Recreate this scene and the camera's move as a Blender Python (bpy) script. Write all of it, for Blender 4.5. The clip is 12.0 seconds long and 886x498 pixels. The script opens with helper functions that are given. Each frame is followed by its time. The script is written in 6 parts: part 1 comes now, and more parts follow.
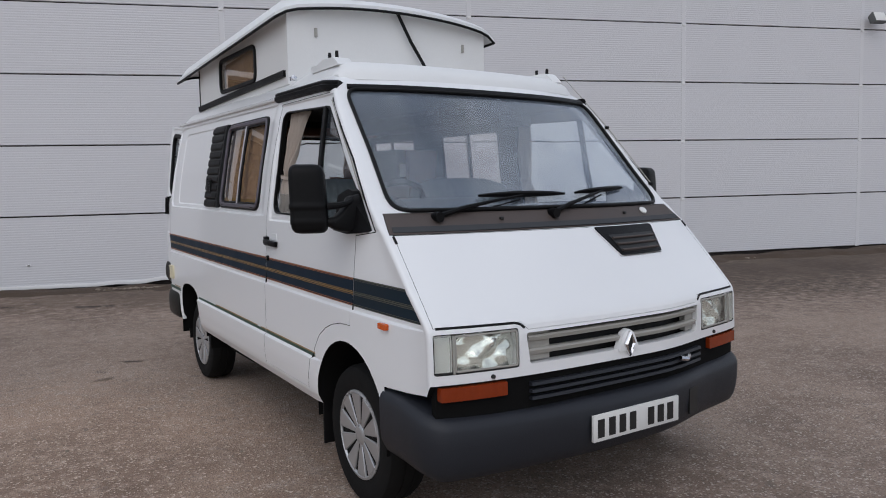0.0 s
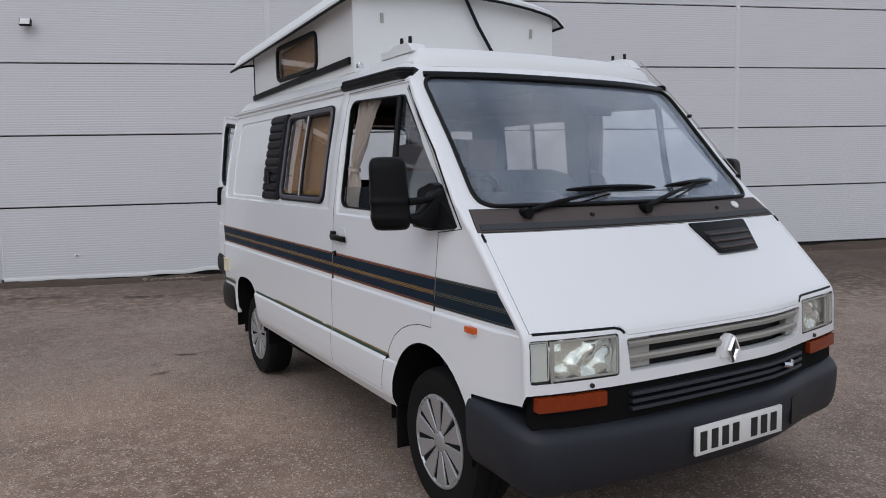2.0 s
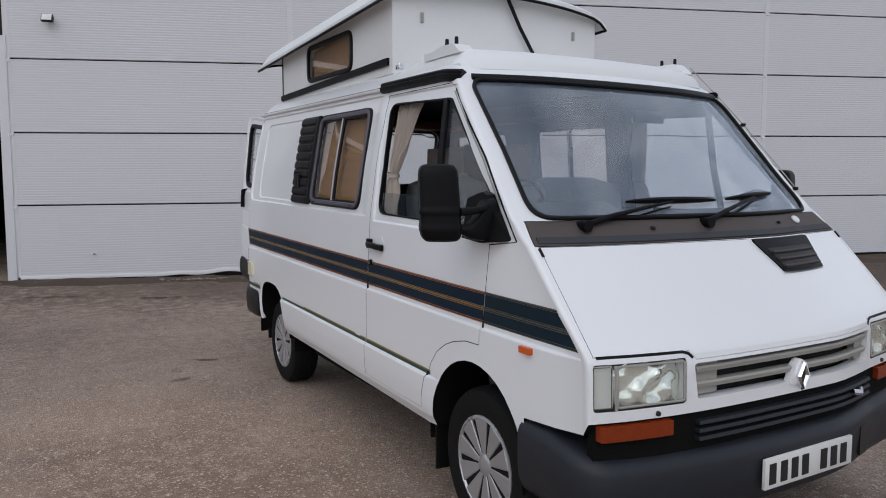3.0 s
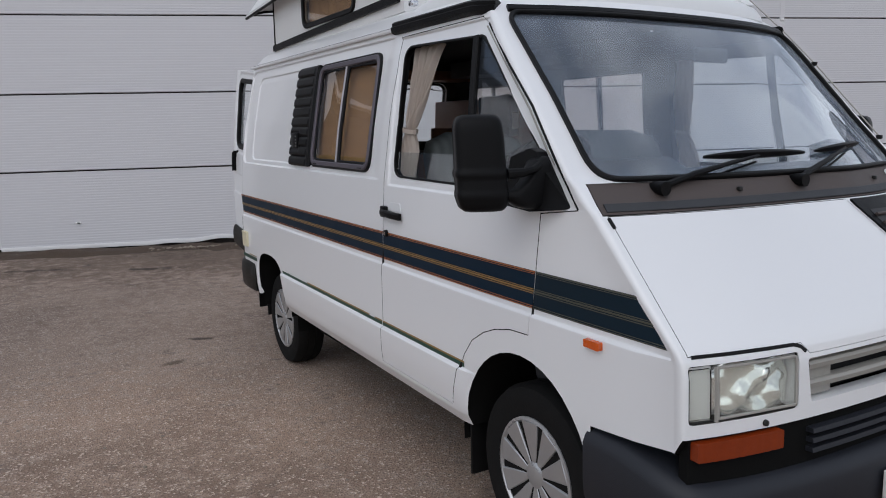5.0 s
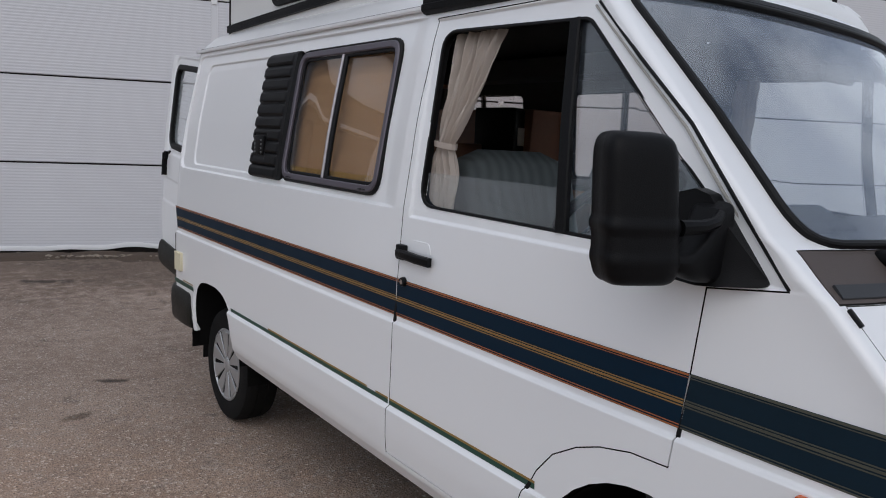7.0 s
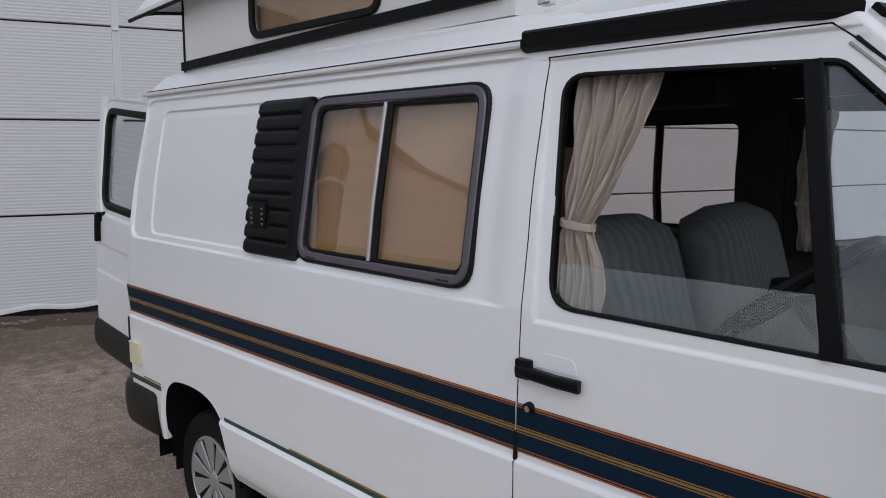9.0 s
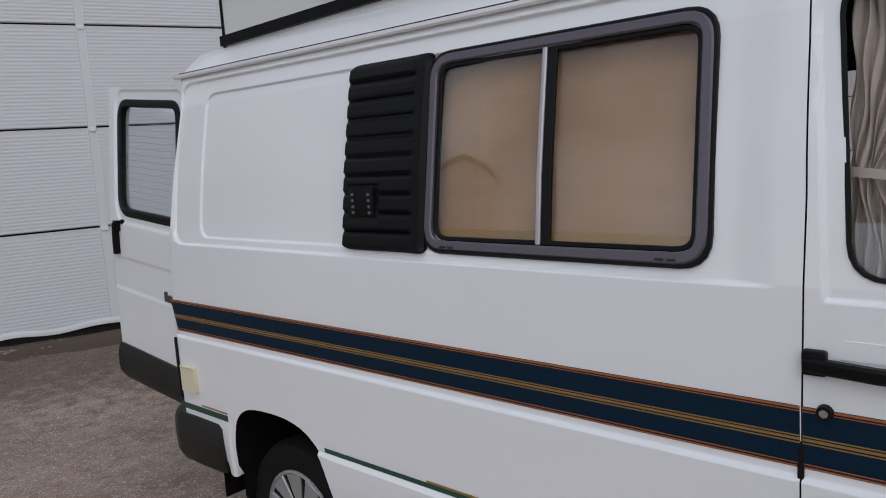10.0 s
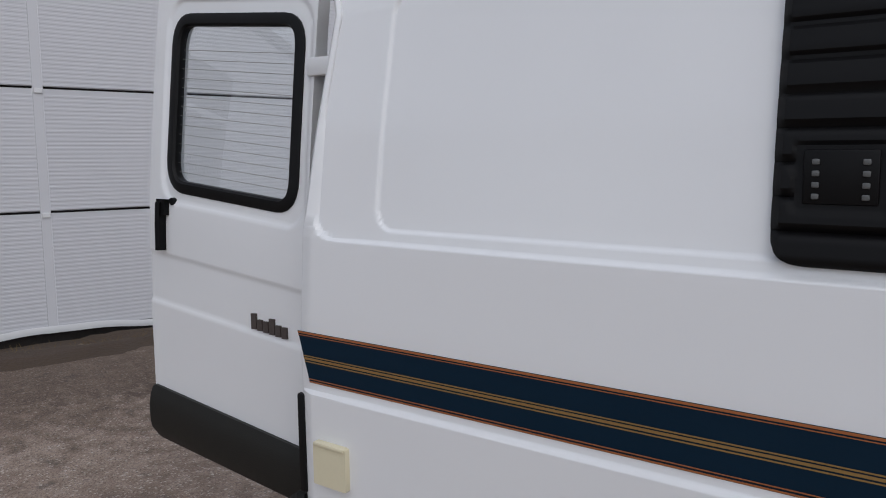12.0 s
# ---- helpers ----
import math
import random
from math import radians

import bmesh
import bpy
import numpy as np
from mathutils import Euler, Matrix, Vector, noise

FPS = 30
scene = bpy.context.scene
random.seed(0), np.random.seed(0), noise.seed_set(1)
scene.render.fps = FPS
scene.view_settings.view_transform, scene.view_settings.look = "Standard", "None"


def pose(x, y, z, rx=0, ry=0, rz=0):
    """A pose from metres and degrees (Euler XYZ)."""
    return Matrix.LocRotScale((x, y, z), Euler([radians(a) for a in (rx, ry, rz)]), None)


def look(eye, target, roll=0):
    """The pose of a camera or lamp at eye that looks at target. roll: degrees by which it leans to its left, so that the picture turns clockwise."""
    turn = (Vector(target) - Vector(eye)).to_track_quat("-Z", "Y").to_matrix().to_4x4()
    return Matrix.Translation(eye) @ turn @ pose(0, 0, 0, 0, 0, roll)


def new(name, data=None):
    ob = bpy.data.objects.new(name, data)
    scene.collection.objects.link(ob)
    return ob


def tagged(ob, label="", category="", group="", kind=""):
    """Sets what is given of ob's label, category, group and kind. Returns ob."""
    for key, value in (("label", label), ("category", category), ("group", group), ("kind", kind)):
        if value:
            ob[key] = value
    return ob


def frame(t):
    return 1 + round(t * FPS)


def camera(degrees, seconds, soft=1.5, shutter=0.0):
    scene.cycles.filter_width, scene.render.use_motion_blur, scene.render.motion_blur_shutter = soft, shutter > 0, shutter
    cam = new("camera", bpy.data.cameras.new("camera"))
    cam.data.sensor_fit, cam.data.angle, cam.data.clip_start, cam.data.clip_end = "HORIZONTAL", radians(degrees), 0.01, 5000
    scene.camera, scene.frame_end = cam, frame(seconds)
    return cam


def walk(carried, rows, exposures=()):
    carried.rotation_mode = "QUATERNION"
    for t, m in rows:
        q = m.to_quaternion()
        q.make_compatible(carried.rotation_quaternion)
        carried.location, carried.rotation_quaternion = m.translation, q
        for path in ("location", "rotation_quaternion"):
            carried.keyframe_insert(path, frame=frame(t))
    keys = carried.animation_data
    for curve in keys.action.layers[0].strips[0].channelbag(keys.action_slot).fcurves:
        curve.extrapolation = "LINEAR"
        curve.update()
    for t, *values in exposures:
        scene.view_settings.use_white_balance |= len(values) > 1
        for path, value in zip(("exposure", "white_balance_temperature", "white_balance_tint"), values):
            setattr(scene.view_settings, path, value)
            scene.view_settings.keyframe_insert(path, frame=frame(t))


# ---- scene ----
cam = camera(61.3, 12.0, soft=1.0)
PATH = [
    (0, (-2.348, -3.006, 1.394), (-1.287, -1.317, 1.242), -1.0),
    (0.5, (-2.375, -2.989, 1.393), (-1.316, -1.3, 1.235), -2.1),
    (1, (-2.404, -2.95, 1.42), (-1.345, -1.257, 1.316), -2.1),
    (1.5, (-2.426, -2.896, 1.422), (-1.368, -1.201, 1.334), -1.3),
    (2, (-2.442, -2.725, 1.424), (-1.454, -0.996, 1.241), -1.0),
    (2.5, (-2.482, -2.539, 1.454), (-1.508, -0.795, 1.37), 0.5),
    (3, (-2.494, -2.495, 1.449), (-1.528, -0.753, 1.273), -0.0),
    (5, (-2.363, -1.957, 1.446), (-1.39, -0.234, 1.158), -1.2),
    (5.5, (-2.346, -1.734, 1.441), (-1.346, -0.022, 1.174), 0.4),
    (6, (-2.334, -1.46, 1.449), (-1.263, 0.214, 1.228), 0.6),
    (6.5, (-2.31, -1.237, 1.436), (-1.218, 0.417, 1.165), 2.4),
    (7, (-2.287, -0.981, 1.464), (-1.11, 0.615, 1.209), 2.5),
    (9, (-2.352, -0.103, 1.625), (-0.959, 1.316, 1.41), -0.4),
    (9.5, (-2.405, 0.221, 1.6), (-1.054, 1.68, 1.389), -0.8),
    (10, (-2.449, 0.617, 1.562), (-0.971, 1.945, 1.334), -4.0),
    (10.5, (-2.411, 1.029, 1.53), (-0.99, 2.421, 1.327), -1.3),
    (11, (-2.328, 1.372, 1.518), (-0.882, 2.726, 1.244), -0.7),
    (11.5, (-2.27, 1.731, 1.513), (-0.718, 2.969, 1.276), -0.4),
    (12, (-2.241, 2.128, 1.481), (-0.605, 3.261, 1.268), -0.6),
]
walk(cam, [(t, look(eye, target, roll)) for t, eye, target, roll in PATH], [(0.0, -0.09, 6220.0, 10.0), (12.0, -0.16, 6220.0, 10.0)])

# ---- light: an overcast sky, one broad weak sun behind it ----
world = bpy.data.worlds.new("overcast_sky")
scene.world = world
world.use_nodes = True
wn, wl = world.node_tree.nodes, world.node_tree.links
sky = wn.new("ShaderNodeTexSky")
sky.sky_type, sky.sun_disc = "NISHITA", False
sky.sun_elevation, sky.sun_rotation = radians(48), radians(222)
sky.air_density, sky.dust_density, sky.ozone_density = 1.0, 3.0, 1.0
grey = wn.new("ShaderNodeHueSaturation")
grey.inputs["Saturation"].default_value = 0.75
wl.new(sky.outputs[0], grey.inputs["Color"])
wl.new(grey.outputs[0], wn["Background"].inputs[0])
wn["Background"].inputs[1].default_value = 0.060
# a closed layer of cloud over it, soft and uneven, a little brighter overhead
way, cloud, tone, deck, both_ = wn.new("ShaderNodeTexCoord"), wn.new("ShaderNodeTexNoise"), wn.new("ShaderNodeMix"), wn.new("ShaderNodeBackground"), wn.new("ShaderNodeAddShader")
cloud.inputs["Scale"].default_value, cloud.inputs["Detail"].default_value, cloud.inputs["Distortion"].default_value = 3.6, 6, 0.8
tone.data_type = "RGBA"
tone.inputs["A"].default_value, tone.inputs["B"].default_value = (0.10, 0.13, 0.22, 1), (1.70, 1.72, 1.76, 1)
wl.new(way.outputs["Generated"], cloud.inputs["Vector"])
banks = wn.new("ShaderNodeMapRange")
banks.inputs["From Min"].default_value, banks.inputs["From Max"].default_value = 0.30, 0.70
wl.new(cloud.outputs[0], banks.inputs["Value"])
wl.new(banks.outputs[0], tone.inputs["Factor"])
wl.new(tone.outputs["Result"], deck.inputs[0])
deck.inputs[1].default_value = 0.50
wl.new(wn["Background"].outputs[0], both_.inputs[0])
wl.new(deck.outputs[0], both_.inputs[1])
wl.new(both_.outputs[0], wn["World Output"].inputs["Surface"])
sun = new("sun", bpy.data.lights.new("sun", "SUN"))
sun.data.energy, sun.data.angle, sun.data.color = 0.52, radians(75), (0.97, 0.98, 1.0)
sun.matrix_world = look((-5.8, -6.4, 9.6), (0, 0, 0))


# ---- materials ----
def material(name, color, rough=0.5, metal=0.0, spread=0.12, scale=6.0, bump=0.0, grain=90.0, coat=0.0, spec=0.5):
    """A surface whose colour wanders at two scales, with fine relief."""
    m = bpy.data.materials.new(name)
    m.use_nodes = True
    n, l = m.node_tree.nodes, m.node_tree.links
    b = n["Principled BSDF"]
    b.inputs["Roughness"].default_value, b.inputs["Metallic"].default_value = rough, metal
    b.inputs["Coat Weight"].default_value, b.inputs["Coat Roughness"].default_value = coat, 0.04
    b.inputs["Specular IOR Level"].default_value = spec
    co = n.new("ShaderNodeTexCoord")
    big, fine = n.new("ShaderNodeTexNoise"), n.new("ShaderNodeTexNoise")
    big.inputs["Scale"].default_value, big.inputs["Detail"].default_value = scale, 6
    fine.inputs["Scale"].default_value, fine.inputs["Detail"].default_value = grain, 4
    for q in (big, fine):
        l.new(co.outputs["Object"], q.inputs["Vector"])
    mix = n.new("ShaderNodeMix")
    mix.data_type = "RGBA"
    mix.inputs["A"].default_value = (*[c * (1 - spread) for c in color], 1)
    mix.inputs["B"].default_value = (*[min(1, c * (1 + spread)) for c in color], 1)
    add = n.new("ShaderNodeMath")
    add.operation = "MULTIPLY_ADD"
    add.inputs[1].default_value, add.inputs[2].default_value = 0.4, 0.0
    l.new(fine.outputs[0], add.inputs[0])
    add2 = n.new("ShaderNodeMath")
    add2.operation = "MULTIPLY_ADD"
    add2.inputs[1].default_value = 0.6
    l.new(big.outputs[0], add2.inputs[0])
    l.new(add.outputs[0], add2.inputs[2])
    l.new(add2.outputs[0], mix.inputs["Factor"])
    l.new(mix.outputs["Result"], b.inputs["Base Color"])
    if spread < 0.02:
        l.remove(b.inputs["Base Color"].links[0])
        b.inputs["Base Color"].default_value = (*color, 1)
        return m
    rr = n.new("ShaderNodeMapRange")
    rr.inputs["To Min"].default_value, rr.inputs["To Max"].default_value = rough * 0.8, min(1, rough * 1.25)
    l.new(big.outputs[0], rr.inputs["Value"])
    l.new(rr.outputs[0], b.inputs["Roughness"])
    if bump:
        bu = n.new("ShaderNodeBump")
        bu.inputs["Strength"].default_value, bu.inputs["Distance"].default_value = 1.0, bump
        l.new(fine.outputs[0], bu.inputs["Height"])
        l.new(bu.outputs[0], b.inputs["Normal"])
    return m


def glass(name, tint=(0.9, 0.95, 0.95), dust_haze=0.0):
    m = bpy.data.materials.new(name)
    m.use_nodes = True
    b = m.node_tree.nodes["Principled BSDF"]
    b.inputs["Base Color"].default_value = (*tint, 1)
    b.inputs["Roughness"].default_value, b.inputs["Transmission Weight"].default_value, b.inputs["IOR"].default_value = 0.0, 1.0, 1.55
    # bluish diffuse film: thin dust plus the sky's reflected haze, put in as colour
    if dust_haze:
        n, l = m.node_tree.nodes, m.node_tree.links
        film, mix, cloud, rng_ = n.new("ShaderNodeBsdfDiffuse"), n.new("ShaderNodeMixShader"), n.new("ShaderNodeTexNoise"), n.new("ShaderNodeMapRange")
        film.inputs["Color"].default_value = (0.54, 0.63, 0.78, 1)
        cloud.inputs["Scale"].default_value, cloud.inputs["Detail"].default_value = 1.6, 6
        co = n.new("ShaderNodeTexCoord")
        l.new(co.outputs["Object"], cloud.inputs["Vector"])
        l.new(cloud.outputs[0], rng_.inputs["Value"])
        rng_.inputs["To Min"].default_value, rng_.inputs["To Max"].default_value = dust_haze * -0.2, dust_haze * 2.2
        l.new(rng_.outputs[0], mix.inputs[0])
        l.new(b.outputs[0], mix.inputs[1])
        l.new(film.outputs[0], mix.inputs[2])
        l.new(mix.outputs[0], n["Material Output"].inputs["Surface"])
    return m


WHITE = material("white_paint", (0.81, 0.82, 0.83), 0.28, spread=0.012, scale=1.2, coat=0.5)
POPWHITE = material("roof_white_gelcoat", (0.76, 0.77, 0.77), 0.4, spread=0.05, scale=3)
CANVAS = material("pop_top_white_panel", (0.72, 0.72, 0.71), 0.6, spread=0.05, scale=4, bump=0.0006)
BLACK = material("black_textured_plastic", (0.0045, 0.0045, 0.005), 0.42, spec=0.13, spread=0.25, bump=0.0006, grain=350)
BUMPER = material("charcoal_bumper_plastic", (0.019, 0.021, 0.027), 0.45, spec=0.30, spread=0.2, bump=0.0007, grain=300)
OLIVE = material("faded_grey_brown_bumper_plastic", (0.017, 0.0165, 0.0145), 0.45, spec=0.25, spread=0.2, bump=0.0007, grain=300)
SATIN = material("satin_black_plastic", (0.005, 0.005, 0.0055), 0.42, spec=0.15, spread=0.25)
RUBBER = material("black_rubber_seal", (0.007, 0.007, 0.0075), 0.45, spread=0.2, spec=0.16)
TYRE = material("tyre_rubber", (0.009, 0.009, 0.009), 0.8, spec=0.15, spread=0.3, bump=0.001, grain=120)
# underbody colour, also painted where deep shade lies in the hall and shut gaps
UNDER = material("underbody_and_shade_black", (0.006, 0.006, 0.006), 0.9, spec=0.1, spread=0.4)
COWL = material("sun_faded_brown_plastic", (0.068, 0.053, 0.048), 0.6, spread=0.35, scale=9, bump=0.0008, grain=260)
SILVER = material("silver_hubcap_paint", (0.44, 0.45, 0.46), 0.28, metal=0.6, spread=0.10)
CHROME = material("chrome", (0.7, 0.7, 0.72), 0.12, metal=1.0, spread=0.03)
GRILLE = material("grey_grille_plastic", (0.34, 0.33, 0.30), 0.5, spread=0.12)
DARK = material("dark_recess", (0.008, 0.008, 0.008), 0.8, spread=0.2)
ORANGE = material("orange_indicator_plastic", (0.62, 0.10, 0.010), 0.25, spread=0.15, scale=40)
AMBERDARK = material("amber_brown_indicator_plastic", (0.21, 0.030, 0.006), 0.2, spread=0.2, scale=30, spec=0.4)
NAVY = material("navy_vinyl_stripe", (0.0025, 0.016, 0.034), 0.4, spread=0.1, spec=0.16)
FADED = material("faded_slate_vinyl_stripe", (0.004, 0.016, 0.028), 0.4, spread=0.25, scale=5, spec=0.2)
GOLD = material("gold_pinstripe", (0.28, 0.165, 0.048), 0.35, spread=0.15)
COPPER = material("copper_orange_pinstripe", (0.36, 0.12, 0.035), 0.35, spread=0.15)
GREEN = material("dark_green_vinyl_stripe", (0.012, 0.06, 0.042), 0.35, spread=0.12)
CREAM = material("cream_plastic", (0.72, 0.66, 0.47), 0.45, spread=0.06)
GUNMETAL = material("window_frame_grey_aluminium", (0.120, 0.108, 0.128), 0.4, metal=0.4, spread=0.1)
BLIND = material("tan_pleated_blind", (0.60, 0.42, 0.255), 0.8, spread=0.20, scale=3.5, bump=0.002, grain=60)
BRASS = material("yellow_blind_rail", (0.50, 0.33, 0.07), 0.5, spread=0.1)
CURTAIN = material("cream_curtain_cotton", (0.62, 0.55, 0.49), 0.9, spread=0.1, bump=0.001, grain=400)
# thin cotton lets some light through
cu_n, cu_l = CURTAIN.node_tree.nodes, CURTAIN.node_tree.links
cu_t, cu_m = cu_n.new("ShaderNodeBsdfTranslucent"), cu_n.new("ShaderNodeMixShader")
cu_t.inputs["Color"].default_value = (0.66, 0.58, 0.51, 1)
cu_m.inputs["Fac"].default_value = 0.38
cu_l.new(cu_n["Principled BSDF"].outputs[0], cu_m.inputs[1])
cu_l.new(cu_t.outputs[0], cu_m.inputs[2])
cu_l.new(cu_m.outputs[0], cu_n["Material Output"].inputs["Surface"])
SEATCLOTH = material("grey_green_striped_seat_cloth", (0.135, 0.155, 0.158), 0.9, spread=0.25, scale=25, bump=0.0015, grain=300)
st_n, st_l = SEATCLOTH.node_tree.nodes, SEATCLOTH.node_tree.links
st_c, st_w, st_m = st_n.new("ShaderNodeTexCoord"), st_n.new("ShaderNodeTexWave"), st_n.new("ShaderNodeMix")
st_w.bands_direction = "X"
st_w.inputs["Scale"].default_value, st_w.inputs["Distortion"].default_value, st_w.inputs["Detail"].default_value = 6.5, 4.0, 2.0
st_m.data_type, st_m.blend_type = "RGBA", "MULTIPLY"
st_m.inputs["Factor"].default_value = 1.0
st_r = st_n.new("ShaderNodeMapRange")
st_r.inputs["To Min"].default_value, st_r.inputs["To Max"].default_value = 0.86, 1.14
st_l.new(st_c.outputs["Object"], st_w.inputs["Vector"])
st_l.new(st_w.outputs["Fac"], st_r.inputs["Value"])
st_l.new(SEATCLOTH.node_tree.nodes["Principled BSDF"].inputs["Base Color"].links[0].from_socket, st_m.inputs["A"])
st_l.new(st_r.outputs[0], st_m.inputs["B"])
st_l.new(st_m.outputs["Result"], SEATCLOTH.node_tree.nodes["Principled BSDF"].inputs["Base Color"])
WOOD = material("brown_wood_veneer", (0.20, 0.085, 0.040), 0.5, spread=0.3, scale=5)
LINING = material("brown_grey_headlining", (0.045, 0.040, 0.036), 0.9, spread=0.1)
DASH = material("dark_grey_dashboard", (0.03, 0.032, 0.036), 0.6, spread=0.2, bump=0.0006, grain=300)
PLATE = material("white_number_plate", (0.72, 0.72, 0.70), 0.35, spread=0.04)
INK = material("black_ink", (0.012, 0.012, 0.012), 0.5, spread=0.1)
GLASS = glass("clear_window_glass", (0.94, 0.97, 0.97), 0.018)
SCREENGLASS = glass("dust_and_haze_windscreen_glass", (0.92, 0.96, 0.97), 0.082)
SMOKED = glass("smoked_window_glass", (0.75, 0.67, 0.57), 0.02)
ALLOY = material("pale_aluminium", (0.46, 0.44, 0.46), 0.35, metal=0.5, spread=0.1)
TINTED = glass("bronze_tinted_glass", (0.71, 0.645, 0.615), 0.012)
LENS = glass("headlight_lens", (0.96, 0.98, 0.95))
REFLECTOR = material("bright_reflector", (0.93, 0.94, 0.90), 0.16, metal=0.75, spread=0.05, scale=30)


# ---- mesh helpers ----
RAKE, PIVOT, SKEW = 0.018, 1.0, 0.025


def rake_z(y, z):
    return z + RAKE * (y - PIVOT)


def swept(x, z):
    """How much further back the passenger's corner of the nose lies."""
    a, b = min(1, max(0, (x - 0.2) / 0.5)), min(1, max(0, (z - 1.45) / 0.5))
    return 0.055 * a * a * (3 - 2 * a) * (1 - b * b * (3 - 2 * b))


def sharpen(me, degrees=32):
    for p in me.polygons:
        p.use_smooth = True
    me.set_sharp_from_angle(angle=radians(degrees))


def part(name, shape, mat, parent=None, label="", rake=False, smooth=True):
    """One mesh object out of a bmesh or a mesh, under its thing or part."""
    if isinstance(shape, bmesh.types.BMesh):
        bmesh.ops.recalc_face_normals(shape, faces=shape.faces)
        me = bpy.data.meshes.new(name)
        shape.to_mesh(me)
        shape.free()
    else:
        me = shape
    if rake:
        for v in me.vertices:
            v.co.z = rake_z(v.co.y, v.co.z)
            v.co.y += SKEW * (v.co.x + 0.96) + swept(v.co.x, v.co.z)
    kept = [p.material_index for p in me.polygons]
    me.materials.clear()
    for m in mat if isinstance(mat, (list, tuple)) else [mat]:
        me.materials.append(m)
    if isinstance(mat, list):
        for p, k in zip(me.polygons, kept):
            p.material_index = k
    if smooth and not me.get("smooth_normals"):
        sharpen(me)
    me.name = name
    ob = new(name, me)
    ob.parent = parent
    if label:
        tagged(ob, label)
    return ob


def box(bm, x0, x1, y0, y1, z0, z1, bevel=0.0, turn=None):
    r = bmesh.ops.create_cube(bm, size=1.0)
    vs = r["verts"]
    bmesh.ops.transform(bm, verts=vs, matrix=Matrix.Translation(((x0 + x1) / 2, (y0 + y1) / 2, (z0 + z1) / 2)) @ Matrix.Diagonal((abs(x1 - x0), abs(y1 - y0), abs(z1 - z0), 1)))
    if bevel:
        es = list({e for v in vs for e in v.link_edges})
        r = bmesh.ops.bevel(bm, geom=es, offset=bevel, segments=2, profile=0.5, affect="EDGES")
        vs = list({v for f in r["faces"] for v in f.verts} | {v for v in vs if v.is_valid})
    if turn is not None:
        bmesh.ops.transform(bm, verts=vs, matrix=turn)
    return bm


def boxed(x0, x1, y0, y1, z0, z1, bevel=0.0, turn=None):
    return box(bmesh.new(), x0, x1, y0, y1, z0, z1, bevel, turn)


def prism(poly, axis, a, b, bm=None):
    """A solid with the outline poly, drawn out along x (poly in y, z) or y (poly in x, z) from a to b."""
    bm = bm or bmesh.new()
    put = (lambda p, d: (d, p[0], p[1])) if axis == "x" else (lambda p, d: (p[0], d, p[1])) if axis == "y" else (lambda p, d: (p[0], p[1], d))
    lo, hi = [bm.verts.new(put(p, a)) for p in poly], [bm.verts.new(put(p, b)) for p in poly]
    n = len(poly)
    faces = [bm.faces.new(lo), bm.faces.new(hi[::-1])]
    for i in range(n):
        faces.append(bm.faces.new((lo[i], hi[i], hi[(i + 1) % n], lo[(i + 1) % n])))
    bmesh.ops.recalc_face_normals(bm, faces=faces)
    return bm


def rounded(corners, radius, steps=5):
    """The outline of a polygon with its corners rounded; radius: one for all or one for each."""
    out, n = [], len(corners)
    for i, p in enumerate(corners):
        r = radius[i] if isinstance(radius, (list, tuple)) else radius
        p = Vector((*p[:2], 0)).to_2d()
        a, b = (Vector(corners[i - 1][:2]) - p), (Vector(corners[(i + 1) % n][:2]) - p)
        a.normalize(), b.normalize()
        half = max(0.05, a.angle(b) / 2)
        d = r / math.tan(half)
        p0, p1 = p + a * d, p + b * d
        for k in range(steps + 1):
            t = k / steps
            q = p0 * (1 - t) ** 2 + p * 2 * t * (1 - t) + p1 * t * t
            out.append((q.x, q.y))
    return out


def rect(a0, a1, b0, b1, radius, steps=5):
    return rounded([(a0, b0), (a1, b0), (a1, b1), (a0, b1)], radius, steps)


